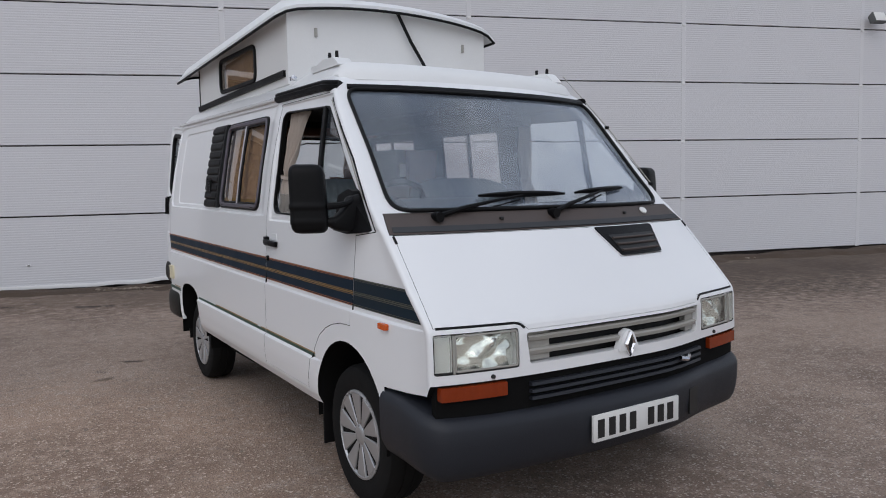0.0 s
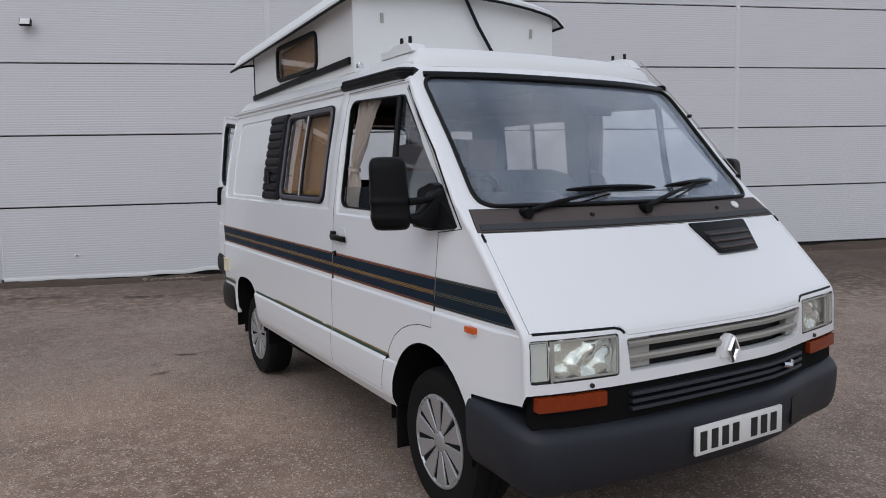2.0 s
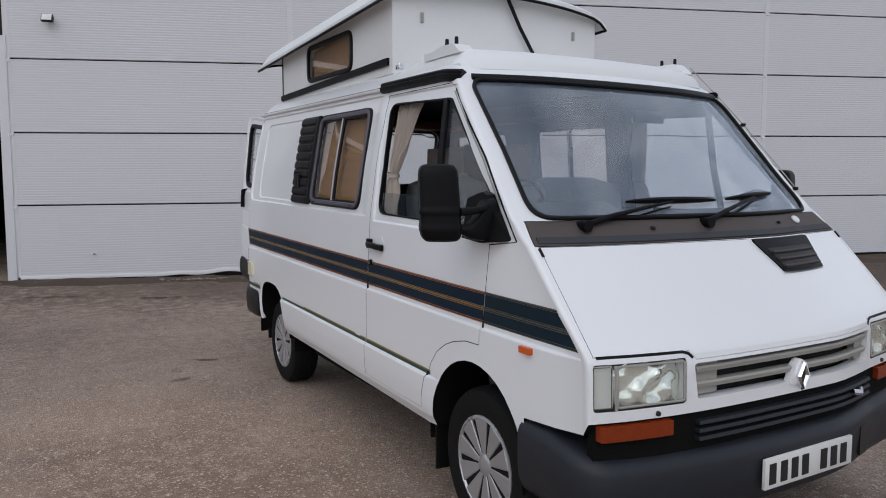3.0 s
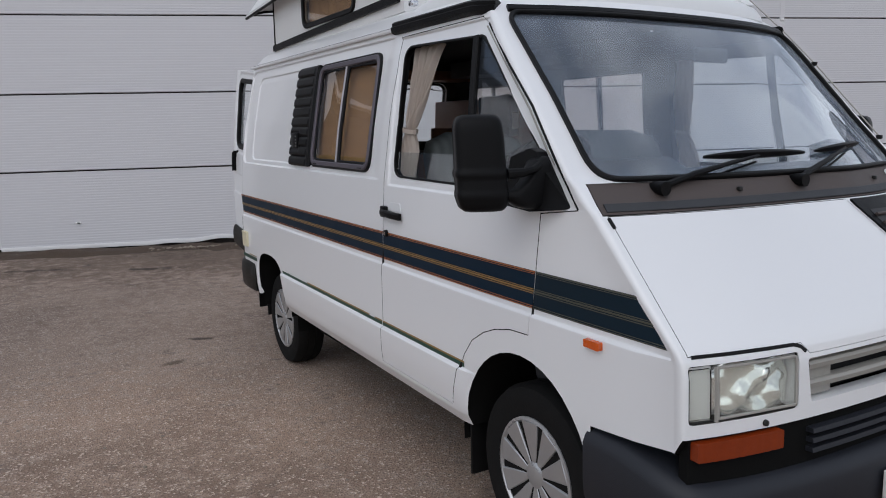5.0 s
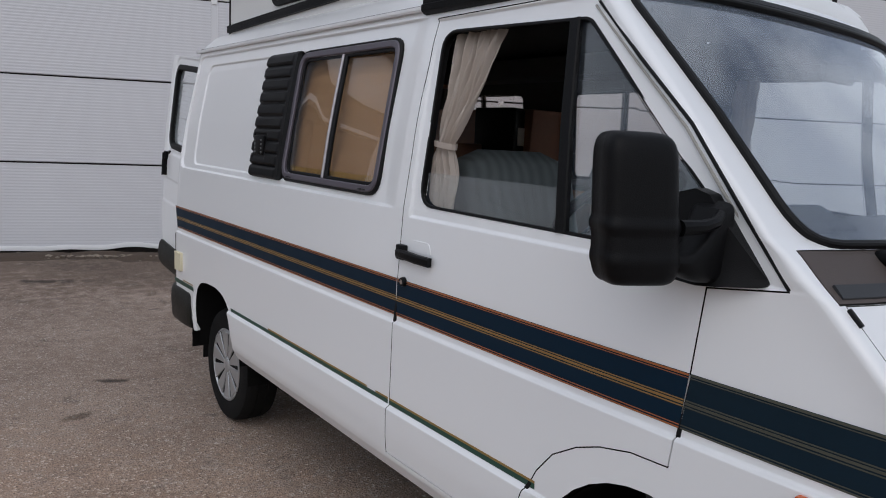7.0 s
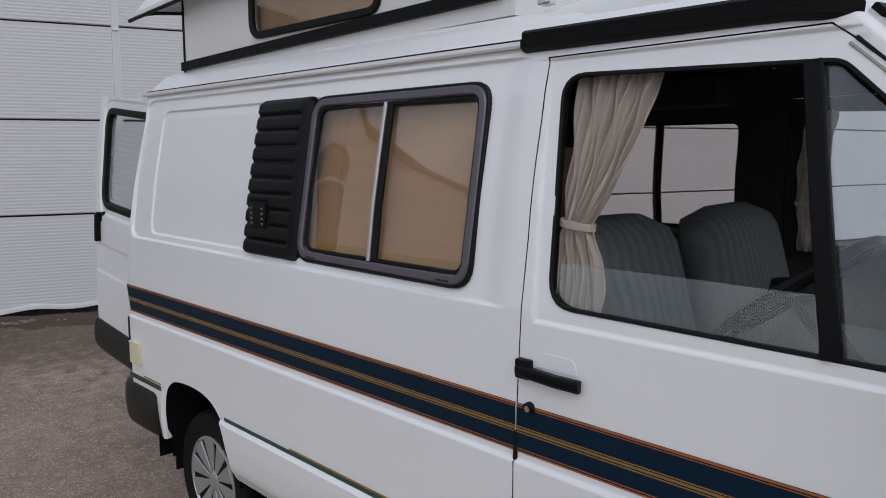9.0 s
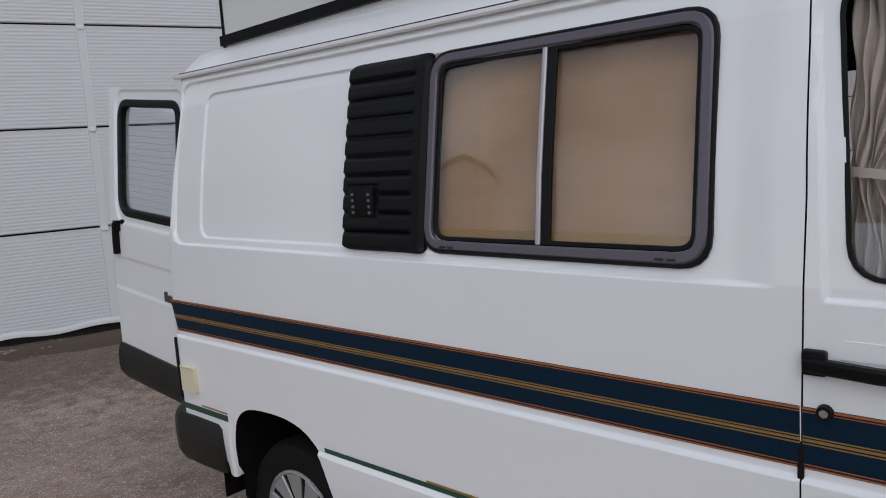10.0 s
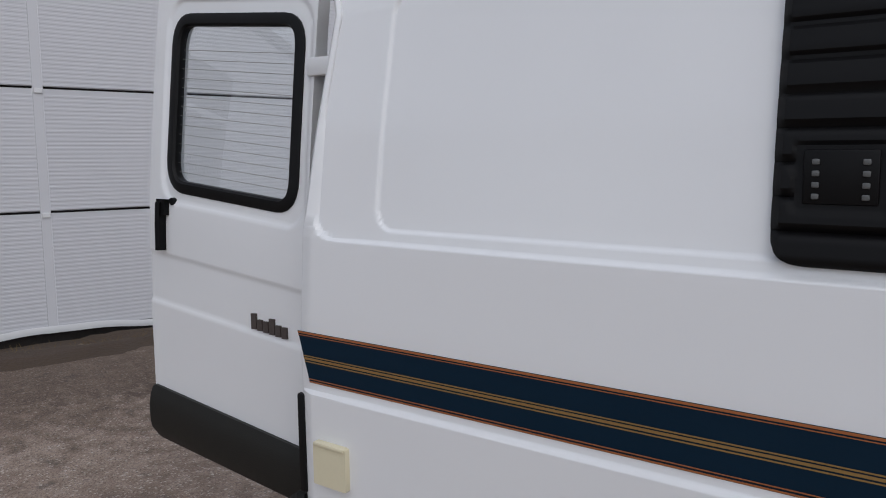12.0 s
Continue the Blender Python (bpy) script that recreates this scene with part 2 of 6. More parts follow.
def patch(poly, put, cell=0.08, thick=0.0):
    """A sheet over a convex outline: a fine grid cut to it and laid on a surface by put(a, b, depth)."""
    bm = bmesh.new()
    a0, a1 = min(p[0] for p in poly), max(p[0] for p in poly)
    b0, b1 = min(p[1] for p in poly), max(p[1] for p in poly)
    na, nb = max(1, math.ceil((a1 - a0) / cell)), max(1, math.ceil((b1 - b0) / cell))
    vs = [[bm.verts.new((a0 + (a1 - a0) * i / na, b0 + (b1 - b0) * j / nb, 0)) for j in range(nb + 1)] for i in range(na + 1)]
    for i in range(na):
        for j in range(nb):
            bm.faces.new((vs[i][j], vs[i + 1][j], vs[i + 1][j + 1], vs[i][j + 1]))
    c = Vector((sum(p[0] for p in poly) / len(poly), sum(p[1] for p in poly) / len(poly), 0))
    for i, p in enumerate(poly):
        q = poly[(i + 1) % len(poly)]
        e = Vector((q[0] - p[0], q[1] - p[1], 0))
        if e.length < 1e-6:
            continue
        nrm = Vector((e.y, -e.x, 0))
        if nrm.dot(c - Vector((*p, 0))) > 0:
            nrm = -nrm
        bmesh.ops.bisect_plane(bm, geom=bm.verts[:] + bm.edges[:] + bm.faces[:], dist=1e-6, plane_co=(*p, 0), plane_no=nrm, clear_outer=True)
    if thick:
        flat = {v: (v.co.x, v.co.y) for v in bm.verts}
        top = list(bm.verts)
        back = {v: bm.verts.new(v.co) for v in top}
        rim = [e for e in bm.edges if len(e.link_faces) == 1]
        for f in list(bm.faces):
            bm.faces.new([back[v] for v in reversed(f.verts)])
        for e in rim:
            bm.faces.new((e.verts[0], e.verts[1], back[e.verts[1]], back[e.verts[0]]))
        for v in top:
            back[v].co = put(*flat[v], thick)
            v.co = put(*flat[v], 0.0)
    else:
        for v in bm.verts:
            v.co = put(v.co.x, v.co.y, 0.0)
    return bm


def sweep(points, profile, normals, closed=False, bm=None, taper=None):
    """A profile of (across, out) pairs drawn along points; out follows the normal at each point."""
    bm = bm or bmesh.new()
    n, rings = len(points), []
    pts = [Vector(p) for p in points]
    for i, p in enumerate(pts):
        a = pts[i - 1] if i or closed else p
        b = pts[(i + 1) % n] if i < n - 1 or closed else p
        t = (b - a).normalized()
        nn = Vector(normals[i] if isinstance(normals, list) else normals)
        nn = (nn - t * nn.dot(t)).normalized()
        s = t.cross(nn)
        k = taper(i / max(1, n - 1)) if taper else 1.0
        rings.append([bm.verts.new(p + s * u * k + nn * v * k) for u, v in profile])
    m = len(profile)
    for i in range(n if closed else n - 1):
        r0, r1 = rings[i], rings[(i + 1) % n]
        for j in range(m):
            bm.faces.new((r0[j], r0[(j + 1) % m], r1[(j + 1) % m], r1[j]))
    if not closed:
        bm.faces.new(rings[0][::-1])
        bm.faces.new(rings[-1])
    return bm


def circle(r, n=8, k=1.0):
    return [(r * math.cos(2 * math.pi * i / n), k * r * math.sin(2 * math.pi * i / n)) for i in range(n)]


def bar(w, h, r=0.3):
    """A flat profile with softened top corners, w wide and h proud."""
    return [(-w / 2, -0.004), (-w / 2, h * (1 - r)), (-w / 2 + h * r, h), (w / 2 - h * r, h), (w / 2, h * (1 - r)), (w / 2, -0.004)]


def lathe(profile, n=32, axis="x", bm=None, centre=(0, 0, 0)):
    """Turns (radius, along) pairs about an axis."""
    bm = bm or bmesh.new()
    rings = []
    for r, d in profile:
        ring = []
        for i in range(n):
            a = 2 * math.pi * i / n
            c, s = r * math.cos(a), r * math.sin(a)
            v = {"x": (d, c, s), "y": (c, d, s), "z": (c, s, d)}[axis]
            ring.append(bm.verts.new(Vector(v) + Vector(centre)))
        rings.append(ring)
    for a, b in zip(rings, rings[1:]):
        for i in range(n):
            bm.faces.new((a[i], a[(i + 1) % n], b[(i + 1) % n], b[i]))
    for ring in (rings[0], rings[-1]):
        bm.faces.new(ring)
    return bm


def as_mesh(bm):
    bmesh.ops.recalc_face_normals(bm, faces=bm.faces)
    me = bpy.data.meshes.new("shape")
    bm.to_mesh(me)
    bm.free()
    return me


def cut(a, b, how="DIFFERENCE"):
    """The mesh a less, or met with, the mesh b."""
    oa, ob = new("shape_a", a), new("shape_b", b)
    mod = oa.modifiers.new("cut", "BOOLEAN")
    mod.operation, mod.solver, mod.object = how, "EXACT", ob
    bpy.context.view_layer.update()
    out = bpy.data.meshes.new_from_object(oa.evaluated_get(bpy.context.evaluated_depsgraph_get()))
    bpy.data.objects.remove(oa), bpy.data.objects.remove(ob)
    return out


# ---- ground and building ----
WALL_D, WALL_TURN, WALL_RISE = 8.15, -18.0, 0.0075
WU = Vector((math.cos(radians(WALL_TURN)), math.sin(radians(WALL_TURN)), 0))
WN = Vector((-WU.y, WU.x, 0))


def on_wall(u, d, z):
    """A place by its way along the building, its distance in front of the cladding and its height."""
    p = WU * u + WN * (WALL_D - d)
    return Vector((p.x, p.y, z + WALL_RISE * u))


def step(t):
    t = min(1, max(0, t))
    return t * t * (3 - 2 * t)


def ground_z(x, y):
    d = x * WN.x + y * WN.y
    t = min(1, max(0, (d - 4.6) / 3.4))
    k = min(1, max(0, (d - 7.35) / 0.6))
    rise = 0.008 * max(0, x * WU.x + y * WU.y - 2.0) if x < 30 else 0
    return (0.13 + rise) * t * t * (3 - 2 * t) - 0.075 * k * k * (3 - 2 * k) * (1 if rise == 0 else max(0.2, 1 - 14 * rise))


def asphalt():
    m = bpy.data.materials.new("worn_tarmac")
    m.use_nodes = True
    n, l = m.node_tree.nodes, m.node_tree.links
    b = n["Principled BSDF"]
    b.inputs["Roughness"].default_value = 0.9
    co = n.new("ShaderNodeTexCoord")

    def noise_at(scale, detail=5, rough=0.6):
        q = n.new("ShaderNodeTexNoise")
        q.inputs["Scale"].default_value, q.inputs["Detail"].default_value, q.inputs["Roughness"].default_value = scale, detail, rough
        l.new(co.outputs["Object"], q.inputs["Vector"])
        return q.outputs[0]

    def blend(fac, a, b2, lo=0.0, hi=1.0):
        r = n.new("ShaderNodeMapRange")
        r.inputs["From Min"].default_value, r.inputs["From Max"].default_value = lo, hi
        l.new(fac, r.inputs["Value"])
        q = n.new("ShaderNodeMix")
        q.data_type = "RGBA"
        l.new(r.outputs[0], q.inputs["Factor"])
        for s, v in (("A", a), ("B", b2)):
            if isinstance(v, tuple):
                q.inputs[s].default_value = (*v, 1)
            else:
                l.new(v, q.inputs[s])
        return q.outputs["Result"]

    def tone_patch(under, cx, cy, turn, kx, ky, dark):
        """A ragged patch that multiplies the colour under it, darker or lighter."""
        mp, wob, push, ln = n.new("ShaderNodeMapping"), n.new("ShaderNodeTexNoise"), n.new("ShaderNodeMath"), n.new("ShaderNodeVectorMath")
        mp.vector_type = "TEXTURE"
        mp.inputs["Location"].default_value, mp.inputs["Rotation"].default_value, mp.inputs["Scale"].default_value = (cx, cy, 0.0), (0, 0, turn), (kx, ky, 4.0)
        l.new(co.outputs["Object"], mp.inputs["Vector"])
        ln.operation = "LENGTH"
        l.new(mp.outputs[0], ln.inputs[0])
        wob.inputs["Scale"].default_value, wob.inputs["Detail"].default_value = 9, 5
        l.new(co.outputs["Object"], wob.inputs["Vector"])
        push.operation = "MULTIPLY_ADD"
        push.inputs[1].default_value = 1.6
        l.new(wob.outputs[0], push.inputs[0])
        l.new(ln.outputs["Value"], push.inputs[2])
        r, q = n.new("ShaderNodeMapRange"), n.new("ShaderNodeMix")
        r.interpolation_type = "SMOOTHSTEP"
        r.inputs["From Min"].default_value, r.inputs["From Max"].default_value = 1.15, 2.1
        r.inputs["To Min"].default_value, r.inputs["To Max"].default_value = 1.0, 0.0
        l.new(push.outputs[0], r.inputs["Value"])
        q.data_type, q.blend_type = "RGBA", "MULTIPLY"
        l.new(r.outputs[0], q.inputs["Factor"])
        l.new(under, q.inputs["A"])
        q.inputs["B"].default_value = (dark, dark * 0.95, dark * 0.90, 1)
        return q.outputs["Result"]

    chips = n.new("ShaderNodeTexVoronoi")
    chips.inputs["Scale"].default_value = 105
    l.new(co.outputs["Object"], chips.inputs["Vector"])
    base = blend(noise_at(1.1, 6), (0.262, 0.188, 0.144), (0.375, 0.285, 0.225), 0.3, 0.7)
    base = blend(noise_at(0.45, 4), base, (0.160, 0.112, 0.085), 0.47, 0.68)
    base = blend(noise_at(9, 6, 0.7), base, (0.44, 0.345, 0.28), 0.48, 0.78)
    base = blend(noise_at(85, 3, 0.7), (0.095, 0.074, 0.062), base, 0.28, 0.52)
    base = blend(noise_at(5, 5, 0.75), (0.15, 0.118, 0.10), base, 0.30, 0.42)
    sep = n.new("ShaderNodeSeparateColor")
    l.new(chips.outputs["Color"], sep.inputs[0])
    base = blend(sep.outputs[0], base, (0.52, 0.45, 0.39), 0.84, 1.0)
    # the long band at the wall foot is dark dirt plus painted wall shade
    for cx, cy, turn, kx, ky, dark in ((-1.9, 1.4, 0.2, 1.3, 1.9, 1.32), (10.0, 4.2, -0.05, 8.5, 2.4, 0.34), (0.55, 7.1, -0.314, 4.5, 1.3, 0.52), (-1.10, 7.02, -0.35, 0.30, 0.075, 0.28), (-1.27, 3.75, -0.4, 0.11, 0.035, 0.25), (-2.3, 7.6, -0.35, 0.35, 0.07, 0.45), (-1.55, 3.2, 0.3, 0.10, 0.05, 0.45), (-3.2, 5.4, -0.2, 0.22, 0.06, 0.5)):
        base = tone_patch(base, cx, cy, turn, kx, ky, dark)
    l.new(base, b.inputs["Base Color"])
    h = n.new("ShaderNodeMath")
    h.operation = "ADD"
    l.new(noise_at(60, 4, 0.7), h.inputs[0])
    l.new(chips.outputs["Distance"], h.inputs[1])
    bu = n.new("ShaderNodeBump")
    bu.inputs["Strength"].default_value, bu.inputs["Distance"].default_value = 0.8, 0.008
    l.new(h.outputs[0], bu.inputs["Height"])
    l.new(bu.outputs[0], b.inputs["Normal"])
    return m


TARMAC = asphalt()
CLAD = material("pale_grey_steel_cladding", (0.625, 0.625, 0.648), 0.45, spread=0.035, scale=0.8, grain=40)
STRIP = material("white_steel_cover_strip", (0.655, 0.655, 0.675), 0.45, spread=0.05, scale=3)
FLASH = material("white_bent_flashing", (0.74, 0.74, 0.74), 0.45, spread=0.05, scale=5)
# backing behind the cladding; shade of seams and foot gap is in its colour
GAP_BACKING = material("gap_shade_backing", (0.022, 0.018, 0.016), 0.95, spread=0.5, scale=5, bump=0.006, grain=30)
STONE = material("broken_concrete_rubble", (0.23, 0.19, 0.15), 0.95, spread=0.55, scale=14, bump=0.004, grain=60)
DIRT = material("brown_earth", (0.066, 0.044, 0.029), 1.0, spread=0.5, scale=7, bump=0.01, grain=40)
WEED = material("dry_yellow_brown_weeds", (0.17, 0.115, 0.05), 0.9, spread=0.5, scale=12)
LAMPGREY = material("grey_floodlight_casing", (0.10, 0.105, 0.105), 0.5, spread=0.2)

# one sheet of ground, finer near the van, out to the horizon
steps = [-400, -200, -100, -60, -40, -28, -20, -15] + [i * 0.4 for i in range(-30, 41)] + [20, 28, 40, 60, 100, 200, 400]
gm = bmesh.new()
gv = [[gm.verts.new((x, y, ground_z(x, y) + (0.012 * noise.noise((x * 0.8, y * 0.8, 0)) if max(abs(x), abs(y)) < 14 else 0) - 0.003)) for y in steps] for x in steps]
for i in range(len(steps) - 1):
    for j in range(len(steps) - 1):
        gm.faces.new((gv[i][j], gv[i + 1][j], gv[i + 1][j + 1], gv[i][j + 1]))
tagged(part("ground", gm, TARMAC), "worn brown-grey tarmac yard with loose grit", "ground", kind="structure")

# the clad wall of the building: backing, panels, cover strips
SEAM0, PANEL_H = 0.185, 1.0
JOINTS = [-17.0, -13.2, -9.3, -5.44, -1.67, 2.14, 6.0, 9.7, 13.5, 17.3, 21.1, 24.9]
DOOR_TOP = 3.42


def wall_box(u0, u1, d0, d1, z0, z1, bm=None):
    bm = bm or bmesh.new()
    v = [bm.verts.new(on_wall(u, d, z)) for u in (u0, u1) for d in (d0, d1) for z in (z0, z1)]
    for f in ((0, 1, 3, 2), (4, 6, 7, 5), (0, 4, 5, 1), (2, 3, 7, 6), (0, 2, 6, 4), (1, 5, 7, 3)):
        bm.faces.new([v[i] for i in f])
    return bm


wb = wall_box(JOINTS[0], -9.3, -0.30, -0.03, 0.0, 5.2)
wall_box(-9.3, -5.50, -0.30, -0.03, DOOR_TOP, 5.2, wb)
wall_box(-5.50, JOINTS[-1], -0.30, -0.03, 0.0, 5.2, wb)
wall = tagged(part("wall_north", wb, GAP_BACKING, smooth=False), "pale grey steel-clad industrial wall with dark base gap", "wall", kind="structure")


def panel_mesh(length, height, drop=0.0):
    """A micro-ribbed cladding sheet, made lying against the wall's own axes."""
    bm = bmesh.new()
    prof, pitch, z = [], 0.035, 0.008
    prof.append((0.0, 0.006))
    while z + pitch < height - 0.020:
        prof += [(z, 0.018), (z + 0.014, 0.018), (z + 0.018, 0.0168), (z + 0.031, 0.0168)]
        z += pitch
    prof += [(height - 0.018, 0.018), (height - 0.018, 0.0), (0.0, 0.0)]
    ends = [[bm.verts.new(WU * u - WN * d + Vector((0, 0, h + WALL_RISE * u))) for h, d in prof] for u in (0, length)]
    n = len(prof)
    for i in range(n):
        bm.faces.new((ends[0][i], ends[1][i], ends[1][(i + 1) % n], ends[0][(i + 1) % n]))
    bm.faces.new(ends[0])
    bm.faces.new(ends[1][::-1])
    bmesh.ops.recalc_face_normals(bm, faces=bm.faces)
    me = bpy.data.meshes.new("cladding_panel")
    bm.to_mesh(me)
    bm.free()
    me.materials.append(CLAD)
    return me


for a, b in zip(JOINTS, JOINTS[1:]):
    pm = panel_mesh(b - a - 0.064, PANEL_H)
    for k in range(5):
        z = SEAM0 + PANEL_H * k
        if a == -9.3 and z + PANEL_H < DOOR_TOP + 0.8:
            continue
        p = new("cladding_panel", pm)
        p.parent = wall
        p.location = on_wall(a + 0.032, -0.004, z)
for u in JOINTS:
    top = SEAM0 + 5 * PANEL_H
    sb = sweep([on_wall(u, 0.006, z) for z in (SEAM0 - 0.01, 1.2, 2.2, 3.2, 4.2, top)], bar(0.078, 0.010), [-WN] * 6)
    part("cover_strip", sb, STRIP, wall)
clip_mesh = as_mesh(boxed(-0.030, 0.030, -0.012, 0.004, -0.022, 0.016, 0.003))
clip_mesh.materials.append(FLASH)
for u in JOINTS:
    for k in range(1, 5):
        o = new("joint_cleat", clip_mesh)
        o.parent, o.location, o.rotation_euler = wall, on_wall(u, 0.018, SEAM0 + PANEL_H * k - 0.03), (0, 0, radians(WALL_TURN))
tagged(part("door_frame", wall_box(-5.56, -5.44, -0.34, 0.03, 0.0, DOOR_TOP + 0.06), STRIP, wall), "white door jamb")
part("door_lintel", wall_box(-9.36, -5.56, -0.34, 0.03, DOOR_TOP, DOOR_TOP + 0.09), STRIP, wall)
tagged(part("roof_edge", wall_box(JOINTS[0], JOINTS[-1], -0.6, 0.14, SEAM0 + 5 * PANEL_H + 0.004, SEAM0 + 5 * PANEL_H + 0.16), BLACK), "black metal gutter along the roof edge", "gutter", kind="structure")

clip = tagged(new("wall_clip"), "small white steel clip screwed to the cladding", "clip")
clip.location = on_wall(-4.44, 0.018, 0.485)
part("plate", boxed(-0.035, 0.035, -0.012, 0.0, -0.012, 0.012, 0.003), FLASH, clip)
part("hook", boxed(-0.012, 0.022, -0.030, -0.012, -0.006, 0.006, 0.002), LAMPGREY, clip)

# hall behind the open doorway, its surfaces near-black in place of shade
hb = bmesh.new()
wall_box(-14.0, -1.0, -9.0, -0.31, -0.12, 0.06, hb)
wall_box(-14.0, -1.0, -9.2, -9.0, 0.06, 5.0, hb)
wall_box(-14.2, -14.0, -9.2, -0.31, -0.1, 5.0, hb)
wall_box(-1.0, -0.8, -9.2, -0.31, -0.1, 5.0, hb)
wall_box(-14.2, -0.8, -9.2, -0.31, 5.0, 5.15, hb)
tagged(part("hall_interior", hb, UNDER, smooth=False), "empty hall behind the open doorway, its shade painted near-black", "interior", kind="structure")

# bent flashing along the foot of the cladding
pts = []
for i in range(0, 61):
    u = -5.40 + i * 0.078
    lift = 0.035 * math.exp(-((u + 2.55) / 0.5) ** 2) + 0.05 * math.exp(-((u + 1.6) / 0.35) ** 2) + 0.012 * math.sin(u * 9)
    lift *= max(0, min(1, (u + 3.9) / 0.6))
    pts.append(on_wall(u, 0.024 + 0.6 * max(0, lift), SEAM0 - 0.015 + lift))
tagged(part("bottom_flashing", sweep(pts, [(-0.028, 0), (-0.028, 0.004), (0.0, 0.012), (0.028, 0.006), (0.028, 0)], [-WN] * len(pts)), FLASH), "bent white metal flashing at the wall foot", "trim", kind="structure")

# earth, rubble and dry weeds along the foot of the wall
rng = random.Random(4)
eb = bmesh.new()
nu, nd = 210, 18
grid = []
for i in range(nu + 1):
    row = []
    for j in range(nd + 1):
        u, d = -9 + i * 0.10, -0.30 + j * 0.08
        p = on_wall(u, d, 0)
        reach = 0.84 + 0.34 * noise.noise((u * 0.8, 3, 0)) + 0.14 * noise.noise((u * 3.1, 8, 0))
        hgt = 0.022 + 0.030 * noise.noise((u * 2.3, d * 4, 1)) + 0.012 * noise.noise((u * 9, d * 9, 5))
        hgt = (0.048 + max(0.0, hgt)) * step((reach - d) / 0.4) * step((d + 0.12) / 0.2)
        row.append(eb.verts.new((p.x, p.y, ground_z(p.x, p.y) - 0.018 + hgt)))
    grid.append(row)
for i in range(nu):
    for j in range(nd):
        eb.faces.new((grid[i][j], grid[i + 1][j], grid[i + 1][j + 1], grid[i][j + 1]))
tagged(part("earth_bank", eb, DIRT), "low bank of brown earth along the wall foot", "earth", kind="stuff")


def pebble(bm, p, r):
    vs = bmesh.ops.create_icosphere(bm, subdivisions=1, radius=1)["verts"]
    sc = [r * rng.uniform(0.6, 1.3) for _ in range(3)]
    sc[2] *= 0.6
    for v in vs:
        v.co = Vector([c * s * rng.uniform(0.75, 1.2) for c, s in zip(v.co, sc)]) + p


rb = bmesh.new()
for _ in range(300):
    u, d = rng.uniform(-6, 2.5) if rng.random() < 0.75 else rng.uniform(2.5, 12), abs(rng.gauss(0.22, 0.22))
    p = on_wall(u, d, 0)
    p.z = ground_z(p.x, p.y) + 0.012 * max(0, 1 - d / 0.6)
    p.z += 0.022 * max(0, 1 - abs(d - 0.3) / 0.5)
    pebble(rb, p, rng.choice((0.010, 0.014, 0.020, 0.030, 0.042)))
# a heap of crumbled screed beside the flashing
for _ in range(110):
    u, d = rng.gauss(-2.75, 0.42), rng.gauss(0.42, 0.09)
    p = on_wall(u, d, 0)
    p.z = ground_z(p.x, p.y) + 0.024
    pebble(rb, p, rng.choice((0.012, 0.020, 0.030, 0.046)))
tagged(part("rubble", rb, STONE), "broken concrete rubble lying along the wall foot", "rubble", kind="stuff")
rb = bmesh.new()
for _ in range(650):
    x, y = rng.uniform(-6, 0.5), rng.uniform(-1.5, 8.5)
    if x > -1.1 and y < 3.8:
        continue
    pebble(rb, Vector((x, y, ground_z(x, y) + 0.001)), rng.choice((0.005, 0.007, 0.010)))
tagged(part("loose_grit", rb, STONE), "loose stone chips scattered on the tarmac", "grit", kind="stuff")
tb = bmesh.new()
for _ in range(900):
    u, d = rng.gauss(-0.9, 1.0), rng.uniform(0.10, 0.50)
    p = on_wall(u, d, 0)
    p.z = ground_z(p.x, p.y) + 0.008
    lean = Vector((rng.gauss(0, 0.06), rng.gauss(0, 0.06), rng.uniform(0.02, 0.08)))
    s = Vector((rng.gauss(0, 1), rng.gauss(0, 1), 0)).normalized() * 0.004
    tb.faces.new([tb.verts.new(q) for q in (p - s, p + s, p + lean * 0.6 + s * 0.7, p + lean)])
tagged(part("dry_weeds", tb, WEED, smooth=False), "dry yellow-brown weeds at the wall foot", "weeds", kind="stuff")


def floodlight(u, z, size, mat, label):
    root = new("floodlight")
    root.location = on_wall(u, 0.02, z)
    root.rotation_euler = (0, 0, radians(WALL_TURN))
    s = size
    part("bracket", boxed(-0.02 * s, 0.02 * s, -0.14 * s, 0, -0.03 * s, 0.03 * s, 0.005 * s), mat, root)
    t = Matrix.Translation((0, -0.2 * s, 0)) @ Euler((radians(-25), 0, 0)).to_matrix().to_4x4()
    bm = prism(rounded([(-0.06 * s, -0.09 * s), (0.10 * s, -0.13 * s), (0.10 * s, 0.13 * s), (-0.06 * s, 0.09 * s)], 0.02 * s, 3), "x", -0.17 * s, 0.17 * s)
    bmesh.ops.transform(bm, verts=bm.verts, matrix=t @ Euler((0, 0, radians(180))).to_matrix().to_4x4())
    part("casing", bm, mat, root)
    part("lens", boxed(-0.15 * s, 0.15 * s, -0.108 * s, -0.101 * s, -0.11 * s, 0.11 * s, 0.002, t), PLATE, root, "frosted glass front")
    return tagged(root, label, "floodlight")


floodlight(9.86, 4.33, 0.8, LAMPGREY, "grey floodlight fixed to the cladding near the roof")
floodlight(-4.88, 3.70, 0.42, BLACK, "small black lamp fixed to the cladding")

# ---- the camper van: x across (the driver's side is -x), y from nose to tail, front axle at y = 0 ----
def interp(x, xs, ys):
    return float(np.interp(x, xs, ys))


